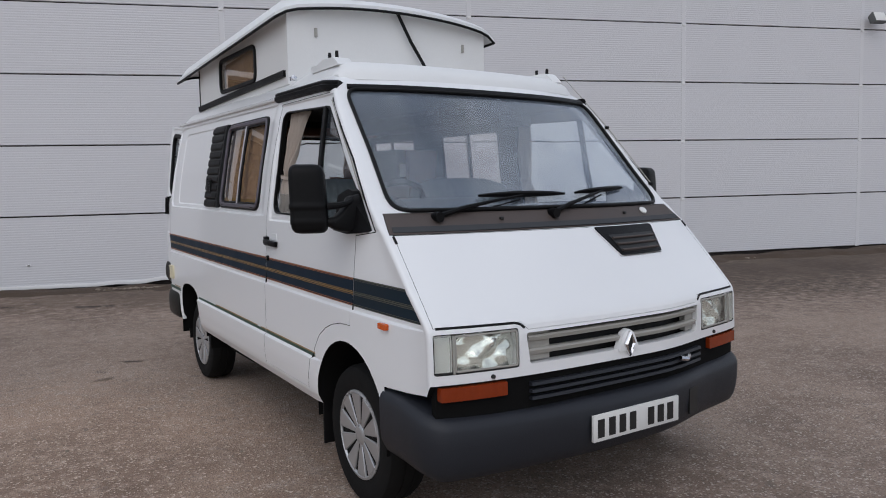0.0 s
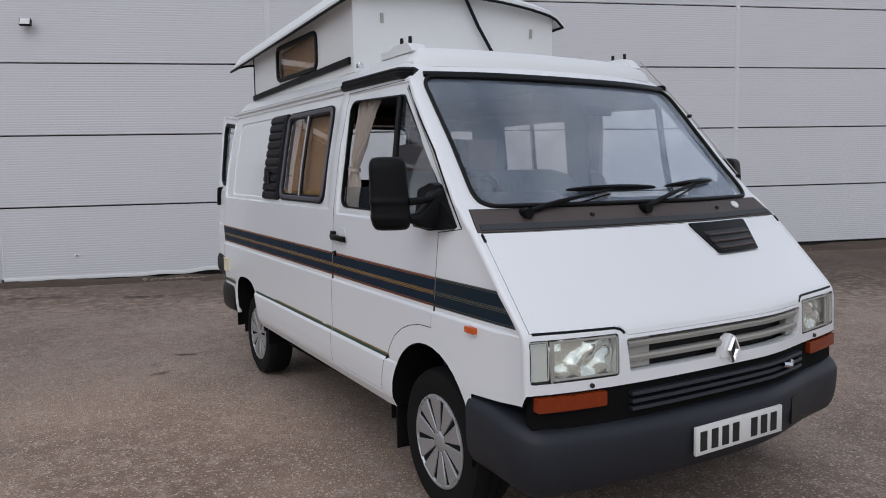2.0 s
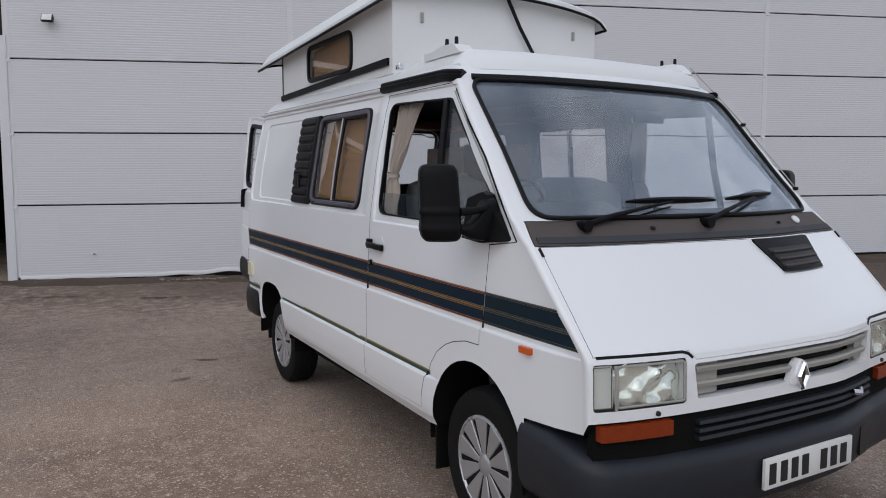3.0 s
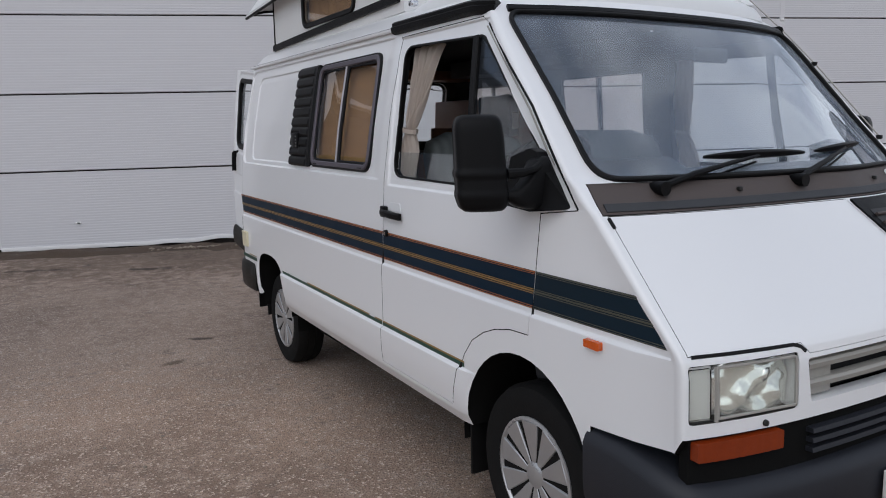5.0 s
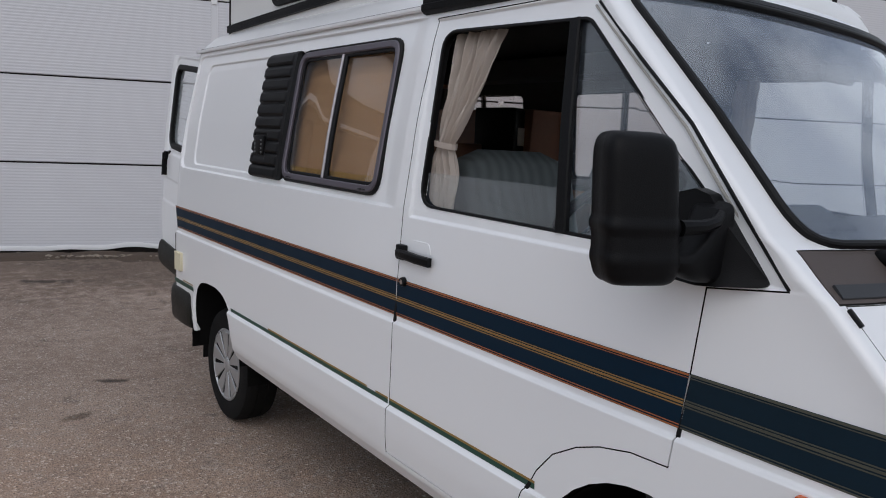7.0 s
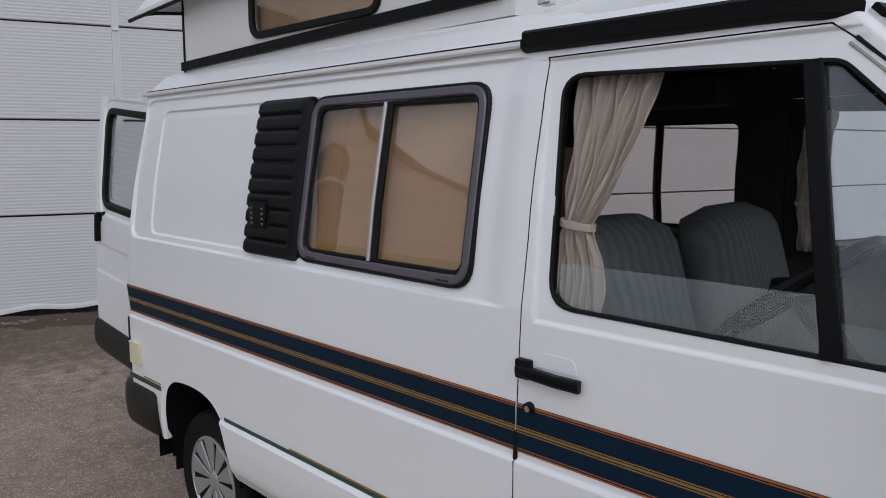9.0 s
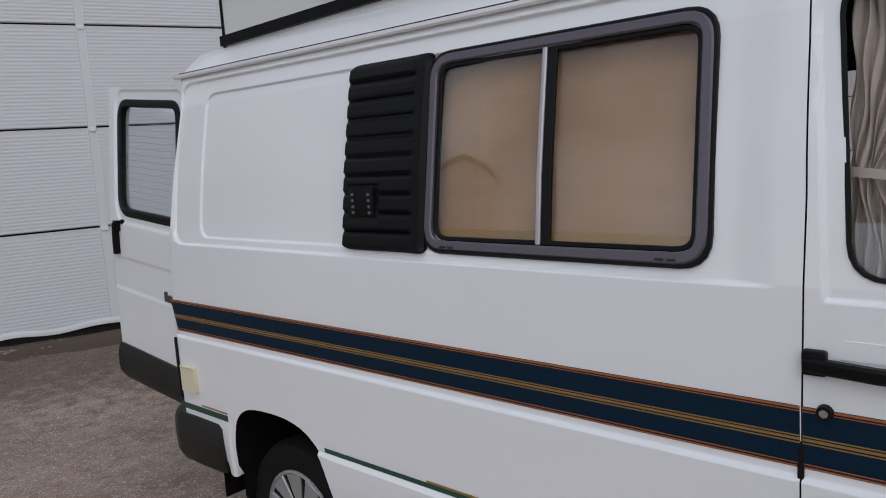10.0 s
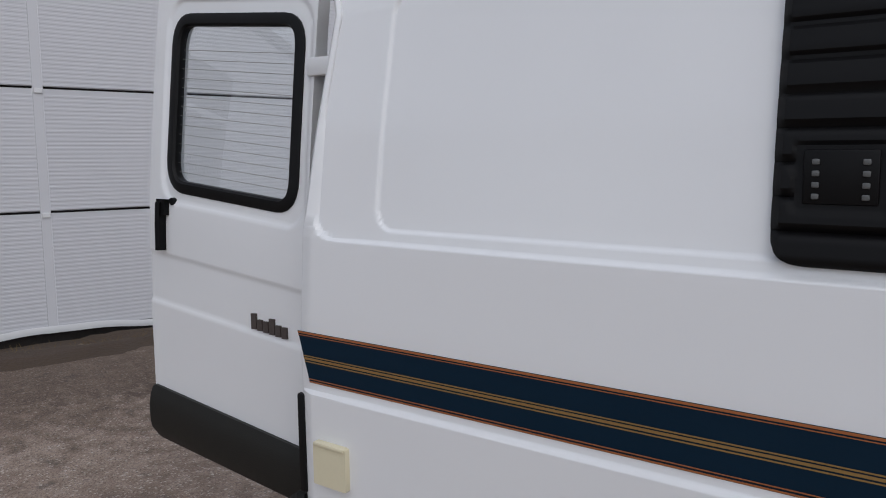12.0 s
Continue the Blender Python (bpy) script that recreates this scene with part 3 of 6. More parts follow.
HALF_Z = [0.30, 0.40, 0.44, 0.52, 0.60, 0.64, 0.92, 1.05, 1.28, 1.53, 1.81, 1.91, 1.95, 1.98, 2.015, 2.035, 2.048, 2.055]
HALF_X = [0.90, 0.935, 0.957, 0.966, 0.968, 0.970, 0.970, 0.970, 0.958, 0.923, 0.868, 0.838, 0.818, 0.790, 0.757, 0.725, 0.67, 0.58]
NOSE_Z = [0.30, 0.68, 0.87, 0.905, 0.926, 1.246, 1.32, 1.349, 1.60, 1.938, 1.965, 1.995, 2.02, 2.038, 2.048, 2.055]
NOSE_Y = [-0.70, -0.770, -0.765, -0.757, -0.745, -0.430, -0.358, -0.325, -0.093, 0.245, 0.273, 0.308, 0.355, 0.43, 0.54, 0.75]
TAIL_Z = [0.30, 1.0, 1.3, 1.81, 1.95, 2.02, 2.055]
TAIL_Y = [3.44, 3.45, 3.445, 3.40, 3.45, 3.42, 3.30]


def box_sdf(y, z, y0, y1, z0, z1, r):
    dy, dz = abs(y - (y0 + y1) / 2) - (y1 - y0) / 2 + r, abs(z - (z0 + z1) / 2) - (z1 - z0) / 2 + r
    return math.hypot(max(dy, 0), max(dz, 0)) + min(max(dy, dz), 0) - r


def pressing(y, z):
    """How far the pressed steps of the side stand out from its smooth form."""
    d = -0.012 * step(0.5 - box_sdf(y, z, 0.95, 3.395, 1.277, 1.90, 0.06) / 0.008) * step((y - 1.09) / 0.10)
    d -= 0.009 * step(0.5 - box_sdf(y, z, 1.9, 3.215, 1.305, 1.845, 0.05) / 0.008)
    k = max(y - 0.05 * (z - 1.3) - 1.010, 1.258 - z, z - 1.888, 0.71 * (z - 1.255) - 0.705 * (y + 0.264))
    d -= 0.010 * step(0.5 - k / 0.009)
    d += 0.013 * step((0.905 - z) / 0.008 + 0.5)
    if y > 0.2:
        d += 0.016 * step((0.615 - z) / 0.012 + 0.5) * step((y - 0.33) / 0.05) * step((2.62 - y) / 0.1)
    return d


def half(y, z):
    """Half the van's width at that place, without the pressings."""
    t = min(1, max(0, (0.35 - y) / 1.0))
    return interp(z, HALF_Z, HALF_X) - 0.026 * t * t


def side_x(y, z):
    return half(y, z) + pressing(y, z)


def bow(x, w, z):
    c = min(1.0, (x / w) ** 2)
    f = 0.4 * c + 0.6 * c * c
    k = step((z - 1.25) / 0.10)
    if c > 0.7 and k > 0:
        t = c - 0.7
        f = f * (1 - k) + k * (0.574 + 1.24 * t - 1.9 * t * t)
    return interp(z, [0.9, 1.25, 1.35, 1.92], [0.100, 0.095, 0.150, 0.165]) * f


def front_y(x, z):
    return interp(z, NOSE_Z, NOSE_Y) + bow(x, interp(z, HALF_Z, HALF_X), z)


SIDE_Y = sorted({round(v, 4) for v in [0.95, 3.34, 3.37] + [0.95 + 0.08 * i for i in range(30)] + [1.09 + 0.012 * i for i in range(9)] + [c + 0.007 * k for c, n0, n1 in ((1.012, -9, 2), (3.215, -8, 2), (3.395, -8, 0)) for k in range(n0, n1 + 1)]})
LEVELS = sorted({round(v, 4) for v in [0.395 + 0.04 * i for i in range(38)] + [0.44] + [1.90 + 0.015 * i for i in range(9)] + [2.026, 2.035, 2.042, 2.048, 2.052, 2.055]
                 + [c + 0.0035 * k for c, n0, n1 in ((0.615, -2, 2), (0.905, -2, 2), (1.258, -2, 2), (1.277, -2, 2), (1.305, -2, 2), (1.845, -2, 2), (1.888, -2, 2), (1.90, -2, 2)) for k in range(n0, n1 + 1)]
                 + [c + 0.011 * k for c, n0, n1 in ((1.284, 0, 1), (1.312, 0, 5), (1.838, -5, 0), (1.893, -4, 0)) for k in range(n0, n1 + 1)]
                 + [0.68, 0.87, 0.926, 1.246, 1.32, 1.349]})


def ring(z, inset, detail):
    w = interp(z, HALF_Z, HALF_X) - inset
    y_tail = interp(z, TAIL_Z, TAIL_Y) - inset
    r = 0.035 - 0.013 * step((z - 1.25) / 0.1) + 0.12 * step((z - 1.93) / 0.12)
    pts = []
    y_nose = interp(z, NOSE_Z, NOSE_Y) + inset * 1.3
    for i in range(12 if detail else 6):
        x = (w - r) * i / (12 if detail else 6)
        pts.append((x, y_nose + bow(x, w, z)))
    y0 = y_nose + bow(w - r, w, z)
    deep = r * 1.2
    taper = half(y0 + deep, z) - interp(z, HALF_Z, HALF_X)
    for i in range(7):
        a = math.pi / 2 * i / 6
        pts.append((w - r + (r + taper * i / 6) * math.sin(a), y0 + deep * (1 - math.cos(a))))
    ya = y0 + deep
    for i in range(1, 14):
        y = ya + (0.93 - ya) * i / 14
        pts.append((half(y, z) - inset + (pressing(y, z) if detail else 0), y))
    for y in (SIDE_Y if detail else [0.95, 1.6, 2.2, 2.8, 3.3]):
        pts.append((half(y, z) - inset + (pressing(y, z) if detail else 0), min(y, y_tail - 0.03)))
    rt = 0.03 if detail else 0.02
    for i in range(1, 6):
        a = math.pi / 2 * i / 5
        pts.append((w - rt + rt * math.cos(a), y_tail - rt + rt * math.sin(a)))
    for i in range(1, 5):
        pts.append(((w - rt) * (1 - i / 5), y_tail))
    right = pts
    left = [(-x, y) for x, y in reversed(pts) if x > 1e-6]
    return [(x, y, z) for x, y in right] + [(x, y, z) for x, y in left]


def hull(inset, levels, detail):
    bm = bmesh.new()
    rings = [[bm.verts.new(p) for p in ring(z, inset, detail)] for z in levels]
    n = len(rings[0])
    for a, b in zip(rings, rings[1:]):
        for i in range(n):
            bm.faces.new((a[i], a[(i + 1) % n], b[(i + 1) % n], b[i]))
    bm.faces.new(rings[0][::-1])
    bm.faces.new(rings[-1])
    return as_mesh(bm)


# outlines, in (y, z) for the sides and (x, z) for nose and tail
DOOR = [(1.056, 0.455), (1.052, 0.9), (1.046, 1.45), (1.054, 1.895), (0.40, 1.900), (0.349, 1.862), (0.009, 1.567), (-0.262, 1.255), (-0.090, 1.232), (-0.076, 1.045), (-0.050, 0.836), (0.05, 0.832), (0.14, 0.812), (0.21, 0.785), (0.287, 0.738), (0.34, 0.675), (0.381, 0.60), (0.405, 0.53), (0.424, 0.455)]
DOOR_WIN = rounded([(0.968, 1.298), (0.998, 1.846), (0.375, 1.828), (-0.10, 1.375), (-0.10, 1.288)], [0.07, 0.055, 0.06, 0.02, 0.02])
SIDE_WIN = rect(1.262, 2.015, 1.333, 1.815, 0.05)
REAR_SIDE_WIN = rect(2.44, 3.20, 1.40, 1.815, 0.05)
SCREEN = rounded([(-0.858, 1.338), (0.858, 1.338), (0.790, 1.910), (-0.790, 1.910)], 0.07, 6)
BONNET = [(-0.928, 0.917), (-0.560, 0.914), (-0.535, 0.884), (0.535, 0.884), (0.560, 0.914), (0.928, 0.917), (0.915, 1.246), (0.595, 1.244), (0.515, 1.113), (0.178, 1.113), (0.105, 1.244), (-0.915, 1.246)]
COWL_TOP = 1.331
LAMP = rect(-0.935, -0.578, 0.742, 0.895, 0.012, 3)
MOUTH = rounded([(-0.528, 0.748), (0.528, 0.748), (0.545, 0.872), (-0.545, 0.872)], 0.012, 3)
TAIL_WIN = rect(0.10, 0.74, 1.38, 1.86, 0.07)


def arch(yc, zc, r, flat, y0, y1):
    """A wheel opening: round above, straight below."""
    top = [(yc + r * math.cos(a), zc + flat * r * math.sin(a)) for a in [math.pi * i / 18 for i in range(19)]]
    return [(y1, 0.1)] + top + [(y0, 0.1)]


ARCH_F, ARCH_R = arch(-0.005, 0.415, 0.337, 1.02, -0.37, 0.345), [(3.07, 0.1), (3.067, 0.44), (3.045, 0.60), (2.995, 0.665), (2.92, 0.693), (2.77, 0.700), (2.66, 0.688), (2.585, 0.655), (2.525, 0.595), (2.46, 0.40), (2.46, 0.1)]


def smoothed(poly, times=2):
    """Cuts the corners of an open line, keeping its ends."""
    for _ in range(times):
        out = [poly[0]]
        for a, b in zip(poly, poly[1:]):
            out += [(a[0] * 0.75 + b[0] * 0.25, a[1] * 0.75 + b[1] * 0.25), (a[0] * 0.25 + b[0] * 0.75, a[1] * 0.25 + b[1] * 0.75)]
        poly = out + [poly[-1]]
    return poly


ARCH_R = smoothed(ARCH_R)
SKIRT = [(-1.2, 0.705), (-0.674, 0.705), (-0.647, 0.660), (-0.345, 0.634), (-0.32, 0.2), (-1.2, 0.2)]
van = new("camper_van")
tagged(van, "white pop-top camper van with navy and gold side stripe", "camper van")

shell = cut(hull(0.0, LEVELS, True), hull(0.035, [0.50, 0.68, 0.9, 1.0, 1.25, 1.35, 1.6, 1.8, 1.93, 1.98, 2.01], False))
cutters = bmesh.new()
prism(ARCH_F, "x", -1.2, -0.60, cutters), prism(ARCH_F, "x", 0.60, 1.2, cutters)
prism(ARCH_R, "x", -1.2, -0.60, cutters), prism(ARCH_R, "x", 0.60, 1.2, cutters)
prism(SIDE_WIN, "x", -1.3, 1.3, cutters)
prism(REAR_SIDE_WIN, "x", 0.6, 1.3, cutters)
prism(SCREEN, "y", -1.2, 0.40, cutters)
prism(LAMP, "y", -1.2, -0.50, cutters), prism([(-x, z) for x, z in LAMP], "y", -1.2, -0.50, cutters)
prism(MOUTH, "y", -1.2, -0.60, cutters)
prism(TAIL_WIN, "y", 3.0, 4.0, cutters)
prism([(-0.90, 0.52), (0.0, 0.52), (0.0, 1.90), (-0.80, 1.90), (-0.87, 1.3)], "y", 3.30, 4.0, cutters)
shell = cut(shell, as_mesh(cutters))
shell = cut(shell, as_mesh(prism(SKIRT, "x", -1.3, 1.3)))
bonnet_cut = as_mesh(prism(BONNET, "y", -1.2, 0.10))


def grown(poly, d):
    """The outline moved outwards by d."""
    n, out = len(poly), []
    area = sum(poly[i][0] * poly[(i + 1) % n][1] - poly[(i + 1) % n][0] * poly[i][1] for i in range(n))
    s = 1 if area > 0 else -1
    for i in range(n):
        a, p, b = Vector(poly[i - 1]), Vector(poly[i]), Vector(poly[(i + 1) % n])
        e0, e1 = (p - a).normalized(), (b - p).normalized()
        n0, n1 = Vector((e0.y, -e0.x)) * s, Vector((e1.y, -e1.x)) * s
        m = (n0 + n1).normalized()
        q = p + m * d / max(0.4, m.dot(n0))
        out.append((q.x, q.y))
    return out


bonnet = cut(shell.copy(), as_mesh(prism(grown(BONNET, -0.0018), "y", -1.2, 0.10)), "INTERSECT")
cowl = cut(shell.copy(), as_mesh(prism([(-0.925, 1.249), (0.925, 1.249), (0.90, COWL_TOP - 0.002), (-0.90, COWL_TOP - 0.002)], "y", -1.2, 0.02)), "INTERSECT")
doors = {}
for s in (-1, 1):
    a, b = (-1.3, -0.70) if s < 0 else (0.70, 1.3)
    d = cut(shell.copy(), as_mesh(prism(grown(DOOR, -0.0035), "x", a, b)), "INTERSECT")
    doors[s] = cut(d, as_mesh(prism(DOOR_WIN, "x", a * 1.01, b * 1.01)))
both = bmesh.new()
prism(DOOR, "x", -1.3, -0.70, both), prism(DOOR, "x", 0.70, 1.3, both)
shell = cut(shell, as_mesh(both))
shell = cut(shell, bonnet_cut)
shell = cut(shell, as_mesh(prism([(-0.93, 1.2461), (0.93, 1.2461), (0.905, COWL_TOP), (-0.905, COWL_TOP)], "y", -1.2, 0.02)))


def outer_normal(p):
    """The normal of the smooth outer form at a point on it, or None elsewhere."""
    x, y, z = p
    if not 0.40 < z < 1.93:
        return None
    s, w = (1 if x > 0 else -1), interp(z, HALF_Z, HALF_X)
    h = 0.0016
    if abs(x) < w - 0.045 and abs(y - front_y(x, z)) < 0.006:
        return Vector(((front_y(x + h, z) - front_y(x - h, z)) / (2 * h), -1, (front_y(x, z + h) - front_y(x, z - h)) / (2 * h))).normalized()
    if interp(z, NOSE_Z, NOSE_Y) + 0.165 < y < 3.32 and abs(abs(x) - side_x(y, z)) < 0.005:
        return Vector((s, -(side_x(y + h, z) - side_x(y - h, z)) / (2 * h), -(side_x(y, z + h) - side_x(y, z - h)) / (2 * h))).normalized()
    return None


def shade_faces(me, body=True):
    """Gives the hidden faces of the shell their own surfaces (lining inside, black below and in the arches, black
    painted in for shade in the gaps), and the outer ones the normals of the smooth form.
    """
    me.update()
    sharpen(me)
    loops = [Vector(n.vector) for n in me.corner_normals]
    for p in me.polygons:
        c, nrm = p.center, p.normal
        z = min(2.05, max(0.31, c.z))
        deep = half(c.y, z) - abs(c.x)
        ahead = c.y - interp(z, NOSE_Z, NOSE_Y) - bow(c.x, interp(z, HALF_Z, HALF_X), z)
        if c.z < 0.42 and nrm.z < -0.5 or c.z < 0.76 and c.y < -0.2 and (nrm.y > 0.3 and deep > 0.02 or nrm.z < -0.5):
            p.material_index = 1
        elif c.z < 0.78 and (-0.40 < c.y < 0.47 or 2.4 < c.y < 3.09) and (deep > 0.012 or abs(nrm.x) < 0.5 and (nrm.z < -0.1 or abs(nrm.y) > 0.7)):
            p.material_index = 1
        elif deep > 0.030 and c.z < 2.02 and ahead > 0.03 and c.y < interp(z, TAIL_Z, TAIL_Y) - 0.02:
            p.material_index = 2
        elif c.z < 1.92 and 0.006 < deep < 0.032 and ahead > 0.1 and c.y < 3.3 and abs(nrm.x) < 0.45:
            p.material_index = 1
        if p.material_index == 0:
            for li in p.loop_indices:
                n = outer_normal(me.vertices[me.loops[li].vertex_index].co)
                if n is not None and n.dot(nrm) > 0.8:
                    loops[li] = n
    me["smooth_normals"] = 1
    me.normals_split_custom_set([tuple(n) for n in loops])
    return me


shade_faces(shell), shade_faces(bonnet), shade_faces(doors[-1]), shade_faces(doors[1])
part("body", shell, [WHITE, UNDER, LINING], van, "white painted steel body shell", rake=True)
part("bonnet", bonnet, [WHITE, UNDER, LINING], van, "white bonnet with a stepped lower edge", rake=True)
part("cowl_panel", cowl, COWL, van, "sun-faded brown plastic cowl panel", rake=True)
door_r = part("driver_door", doors[-1], [WHITE, UNDER, LINING], van, "white front door with sliding window", rake=True)
part("cowl_strip", sweep([Vector((x, front_y(x, 1.265) - 0.0005, 1.265)) for x in [-0.905 + 1.81 * i / 24 for i in range(25)]], bar(0.032, 0.005), [(0, -0.7, 0.7)] * 25), DASH, van, "dark grey strip behind the bonnet", rake=True)
for s in (-1, 1):
    for name, line in (("arch_liner", ARCH_F), ("arch_liner", ARCH_R)):
        mid_y = sum(p[0] for p in line) / len(line)
        pts = [(p[0] + (0.004 if p[0] < mid_y else -0.004), p[1] - 0.004) for p in line if p[1] > 0.3]
        lb_ = bmesh.new()
        rows = [[lb_.verts.new((s * x, y, z)) for y, z in pts] for x in (0.57, 0.952)]
        for i in range(len(pts) - 1):
            lb_.faces.new((rows[0][i], rows[0][i + 1], rows[1][i + 1], rows[1][i]))
        part(name, lb_, UNDER, van, rake=True)
door_l = part("passenger_door", doors[1], [WHITE, UNDER, LINING], van, "white front door with sliding window", rake=True)


def on_side(s, off=0.0):
    """Lays (y, z) on the van's side s (-1: driver's), off metres proud of it."""
    return lambda y, z, depth=0.0: Vector((s * (side_x(y, z) + off - depth), y, z))


def on_front(off=0.0):
    return lambda x, z, depth=0.0: Vector((x, front_y(x, z) - off + depth, z))


def side_seal(name, poly, s, w, h, mat, parent, off=0.0, label=""):
    f = on_side(s, off)
    pts = [f(*p) for p in poly]
    return part(name, sweep(pts, bar(w, h), [(s, 0, 0.15)] * len(pts), True), mat, parent, label, rake=True)


def glazing(name, bm, mat, parent, label="", rake=True):
    ob = part(name, bm, mat, parent, label, rake=rake)
    ob.visible_shadow = False
    return ob


# dark strips added down in the shut lines of the doors, in place of shade
for s in (-1, 1):
    for run in (DOOR[:4], DOOR[9:]):
        line = [on_side(s, -0.010)(y, z) for y, z in run]
        part("shut_line_shade", sweep(line, bar(0.012, 0.004), [(s, 0, 0.1)] * len(line)), RUBBER, van, "dark strip standing in for shade in the shut line", rake=True)

# windscreen
f = on_front(0.004)
glazing("windscreen", patch(SCREEN, on_front(-0.006), 0.03, 0.005), SCREENGLASS, van, "clear windscreen with thin dust and a painted sky-reflection haze")


def front_normal(x, z, h=0.01):
    return Vector(((front_y(x + h, z) - front_y(x - h, z)) / (2 * h), -1, (front_y(x, z + h) - front_y(x, z - h)) / (2 * h))).normalized()


top_line = [(-0.775 + 1.55 * i / 16, 1.921) for i in range(17)]
part("screen_top_trim", sweep([f(*p) for p in top_line], bar(0.030, 0.013), [front_normal(*p) for p in top_line]), BLACK, van, "black trim over the windscreen", rake=True)
for s, dr in ((-1, door_r), (1, door_l)):
    edge = [on_side(s, 0.001)(y, z) for y, z in ((0.356, 1.868), (0.18, 1.715), (0.009, 1.567), (-0.13, 1.408), (-0.258, 1.258))]
    part("door_seal", sweep(edge, circle(0.0045, 6), [(s, 0, 0.2)] * 5), RUBBER, van, rake=True)
    drip = [on_side(s, 0.001)(y + 0.011, z - 0.009) for y, z in ((0.356, 1.868), (0.18, 1.715), (0.009, 1.567), (-0.10, 1.442), (-0.150, 1.385))]
    part("drip_channel", sweep(drip, bar(0.006, 0.004), [(s, 0, 0.2)] * 5), GRILLE, dr, "grey rubber drip channel", rake=True)
rim_line = []
for a, b in zip(SCREEN, SCREEN[1:] + SCREEN[:1]):
    steps = max(1, round(math.dist(a, b) / 0.06))
    rim_line += [(a[0] + (b[0] - a[0]) * k / steps, a[1] + (b[1] - a[1]) * k / steps) for k in range(steps)]
part("windscreen_seal", sweep([f(*p) for p in rim_line], bar(0.016, 0.012), [front_normal(*p) for p in rim_line], True), RUBBER, van, "black rubber seal", rake=True)

for s, dr in ((-1, door_r), (1, door_l)):
    side_seal("window_seal", DOOR_WIN, s, 0.009, 0.005, RUBBER, dr)
    front_pane = rounded([(0.37, 1.296), (0.43, 1.822), (0.385, 1.822), (-0.085, 1.372), (-0.085, 1.296)], 0.02, 3)
    low = 1.40 if s < 0 else 1.838
    glazing("sliding_pane", patch([(0.960, 1.298), (0.960 + (low - 1.298) * 0.05, low), (0.368 + (low - 1.298) * 0.115, low), (0.368, 1.295)], on_side(s, -0.012), 0.1, 0.004), GLASS, dr, "half-lowered clear pane")
    glazing("quarter_pane", patch(front_pane, on_side(s, -0.010), 0.1, 0.004), GLASS, dr)
    dv = [on_side(s, -0.004)(0.342 + 0.085 * t, 1.29 + 0.54 * t) for t in (0, 0.25, 0.5, 0.75, 1)]
    part("window_divider", sweep(dv, bar(0.037, 0.012), [(s, 0, 0.1)] * 5), BLACK, dr, rake=True)

for s, dr in ((-1, door_r),):
    # door handle, scoop and lock
    f = on_side(s)
    hd = part("door_handle", sweep([f(1.040, 1.136) + Vector((s * 0.012, 0, 0)), f(0.995, 1.137) + Vector((s * 0.022, 0, 0)), f(0.92, 1.134) + Vector((s * 0.024, 0, 0)), f(0.858, 1.131) + Vector((s * 0.014, 0, 0))], [(-0.014, -0.008), (-0.014, 0.006), (-0.008, 0.011), (0.008, 0.011), (0.014, 0.006), (0.014, -0.008)], [(s, 0, 0)] * 4), BLACK, dr, "black plastic pull handle", rake=True)
    part("handle_boss", boxed(s * side_x(1.02, 1.13) - 0.020, s * side_x(1.02, 1.13) + 0.004, 1.002, 1.046, 1.116, 1.165, 0.006), BLACK, dr, rake=True)
    part("finger_scoop", patch(rounded([(0.872, 1.150), (0.992, 1.150), (0.978, 1.186), (0.886, 1.186)], [0.004, 0.004, 0.016, 0.016]), on_side(s, 0.0022), 0.05, 0.003), WHITE, dr, rake=True)
    lk = part("door_lock", lathe([(0.0, 0.010), (0.009, 0.010), (0.009, 0.012), (0.014, 0.012), (0.016, 0.0), (0.0, 0.0)], 16, "x"), RUBBER, dr, "round black lock with steel barrel")
    lk.matrix_world = Matrix.Translation((-side_x(1.007, 1.046) - 0.001, 1.007, 1.046)) @ Matrix.Diagonal((-1, 1, 1, 1))
    bar_ = part("lock_barrel", lathe([(0.0, 0.013), (0.008, 0.013), (0.008, 0.009), (0.0, 0.009)], 12, "x"), CHROME, dr)
    bar_.matrix_world = lk.matrix_world


# ---- stripes ----
def band(name, y0a, y0b, y1a, y1b, z0, z1, mat, parent, off=0.0014):
    """A strip of vinyl from y0 (lower, upper end) to y1 between two heights."""
    return part(name, patch([(y0a, z0), (y1a, z0), (y1b, z1), (y0b, z1)], on_side(-1, off), 0.12, 0.001), mat, parent, rake=True)


def stripe(parent, rear, front, mat, slant_r=0.0, slant_f=0.0, lines=(COPPER, GOLD)):
    z0, z1 = 0.926, 1.050
    def ends(z):
        t = (z - z0) / (z1 - z0)
        return front + slant_f * t, rear + slant_r * t
    def piece(name, za, zb, m, off):
        (fa, ra), (fb, rb) = ends(za), ends(zb)
        band(name, fa, fb, ra, rb, za, zb, m, parent, off)
    piece("stripe", z0, z1, mat, 0.0012)
    for za, zb, m in ((1.0445, 1.0490, lines[0]), (1.0395, 1.0412, lines[0]), (0.9895, 0.9920, lines[1]), (0.9815, 0.9865, lines[1]), (0.9755, 0.9780, lines[1]), (0.9340, 0.9360, lines[0]), (0.9270, 0.9300, lines[0])):
        piece("pinstripe", za, zb, m, 0.0024)


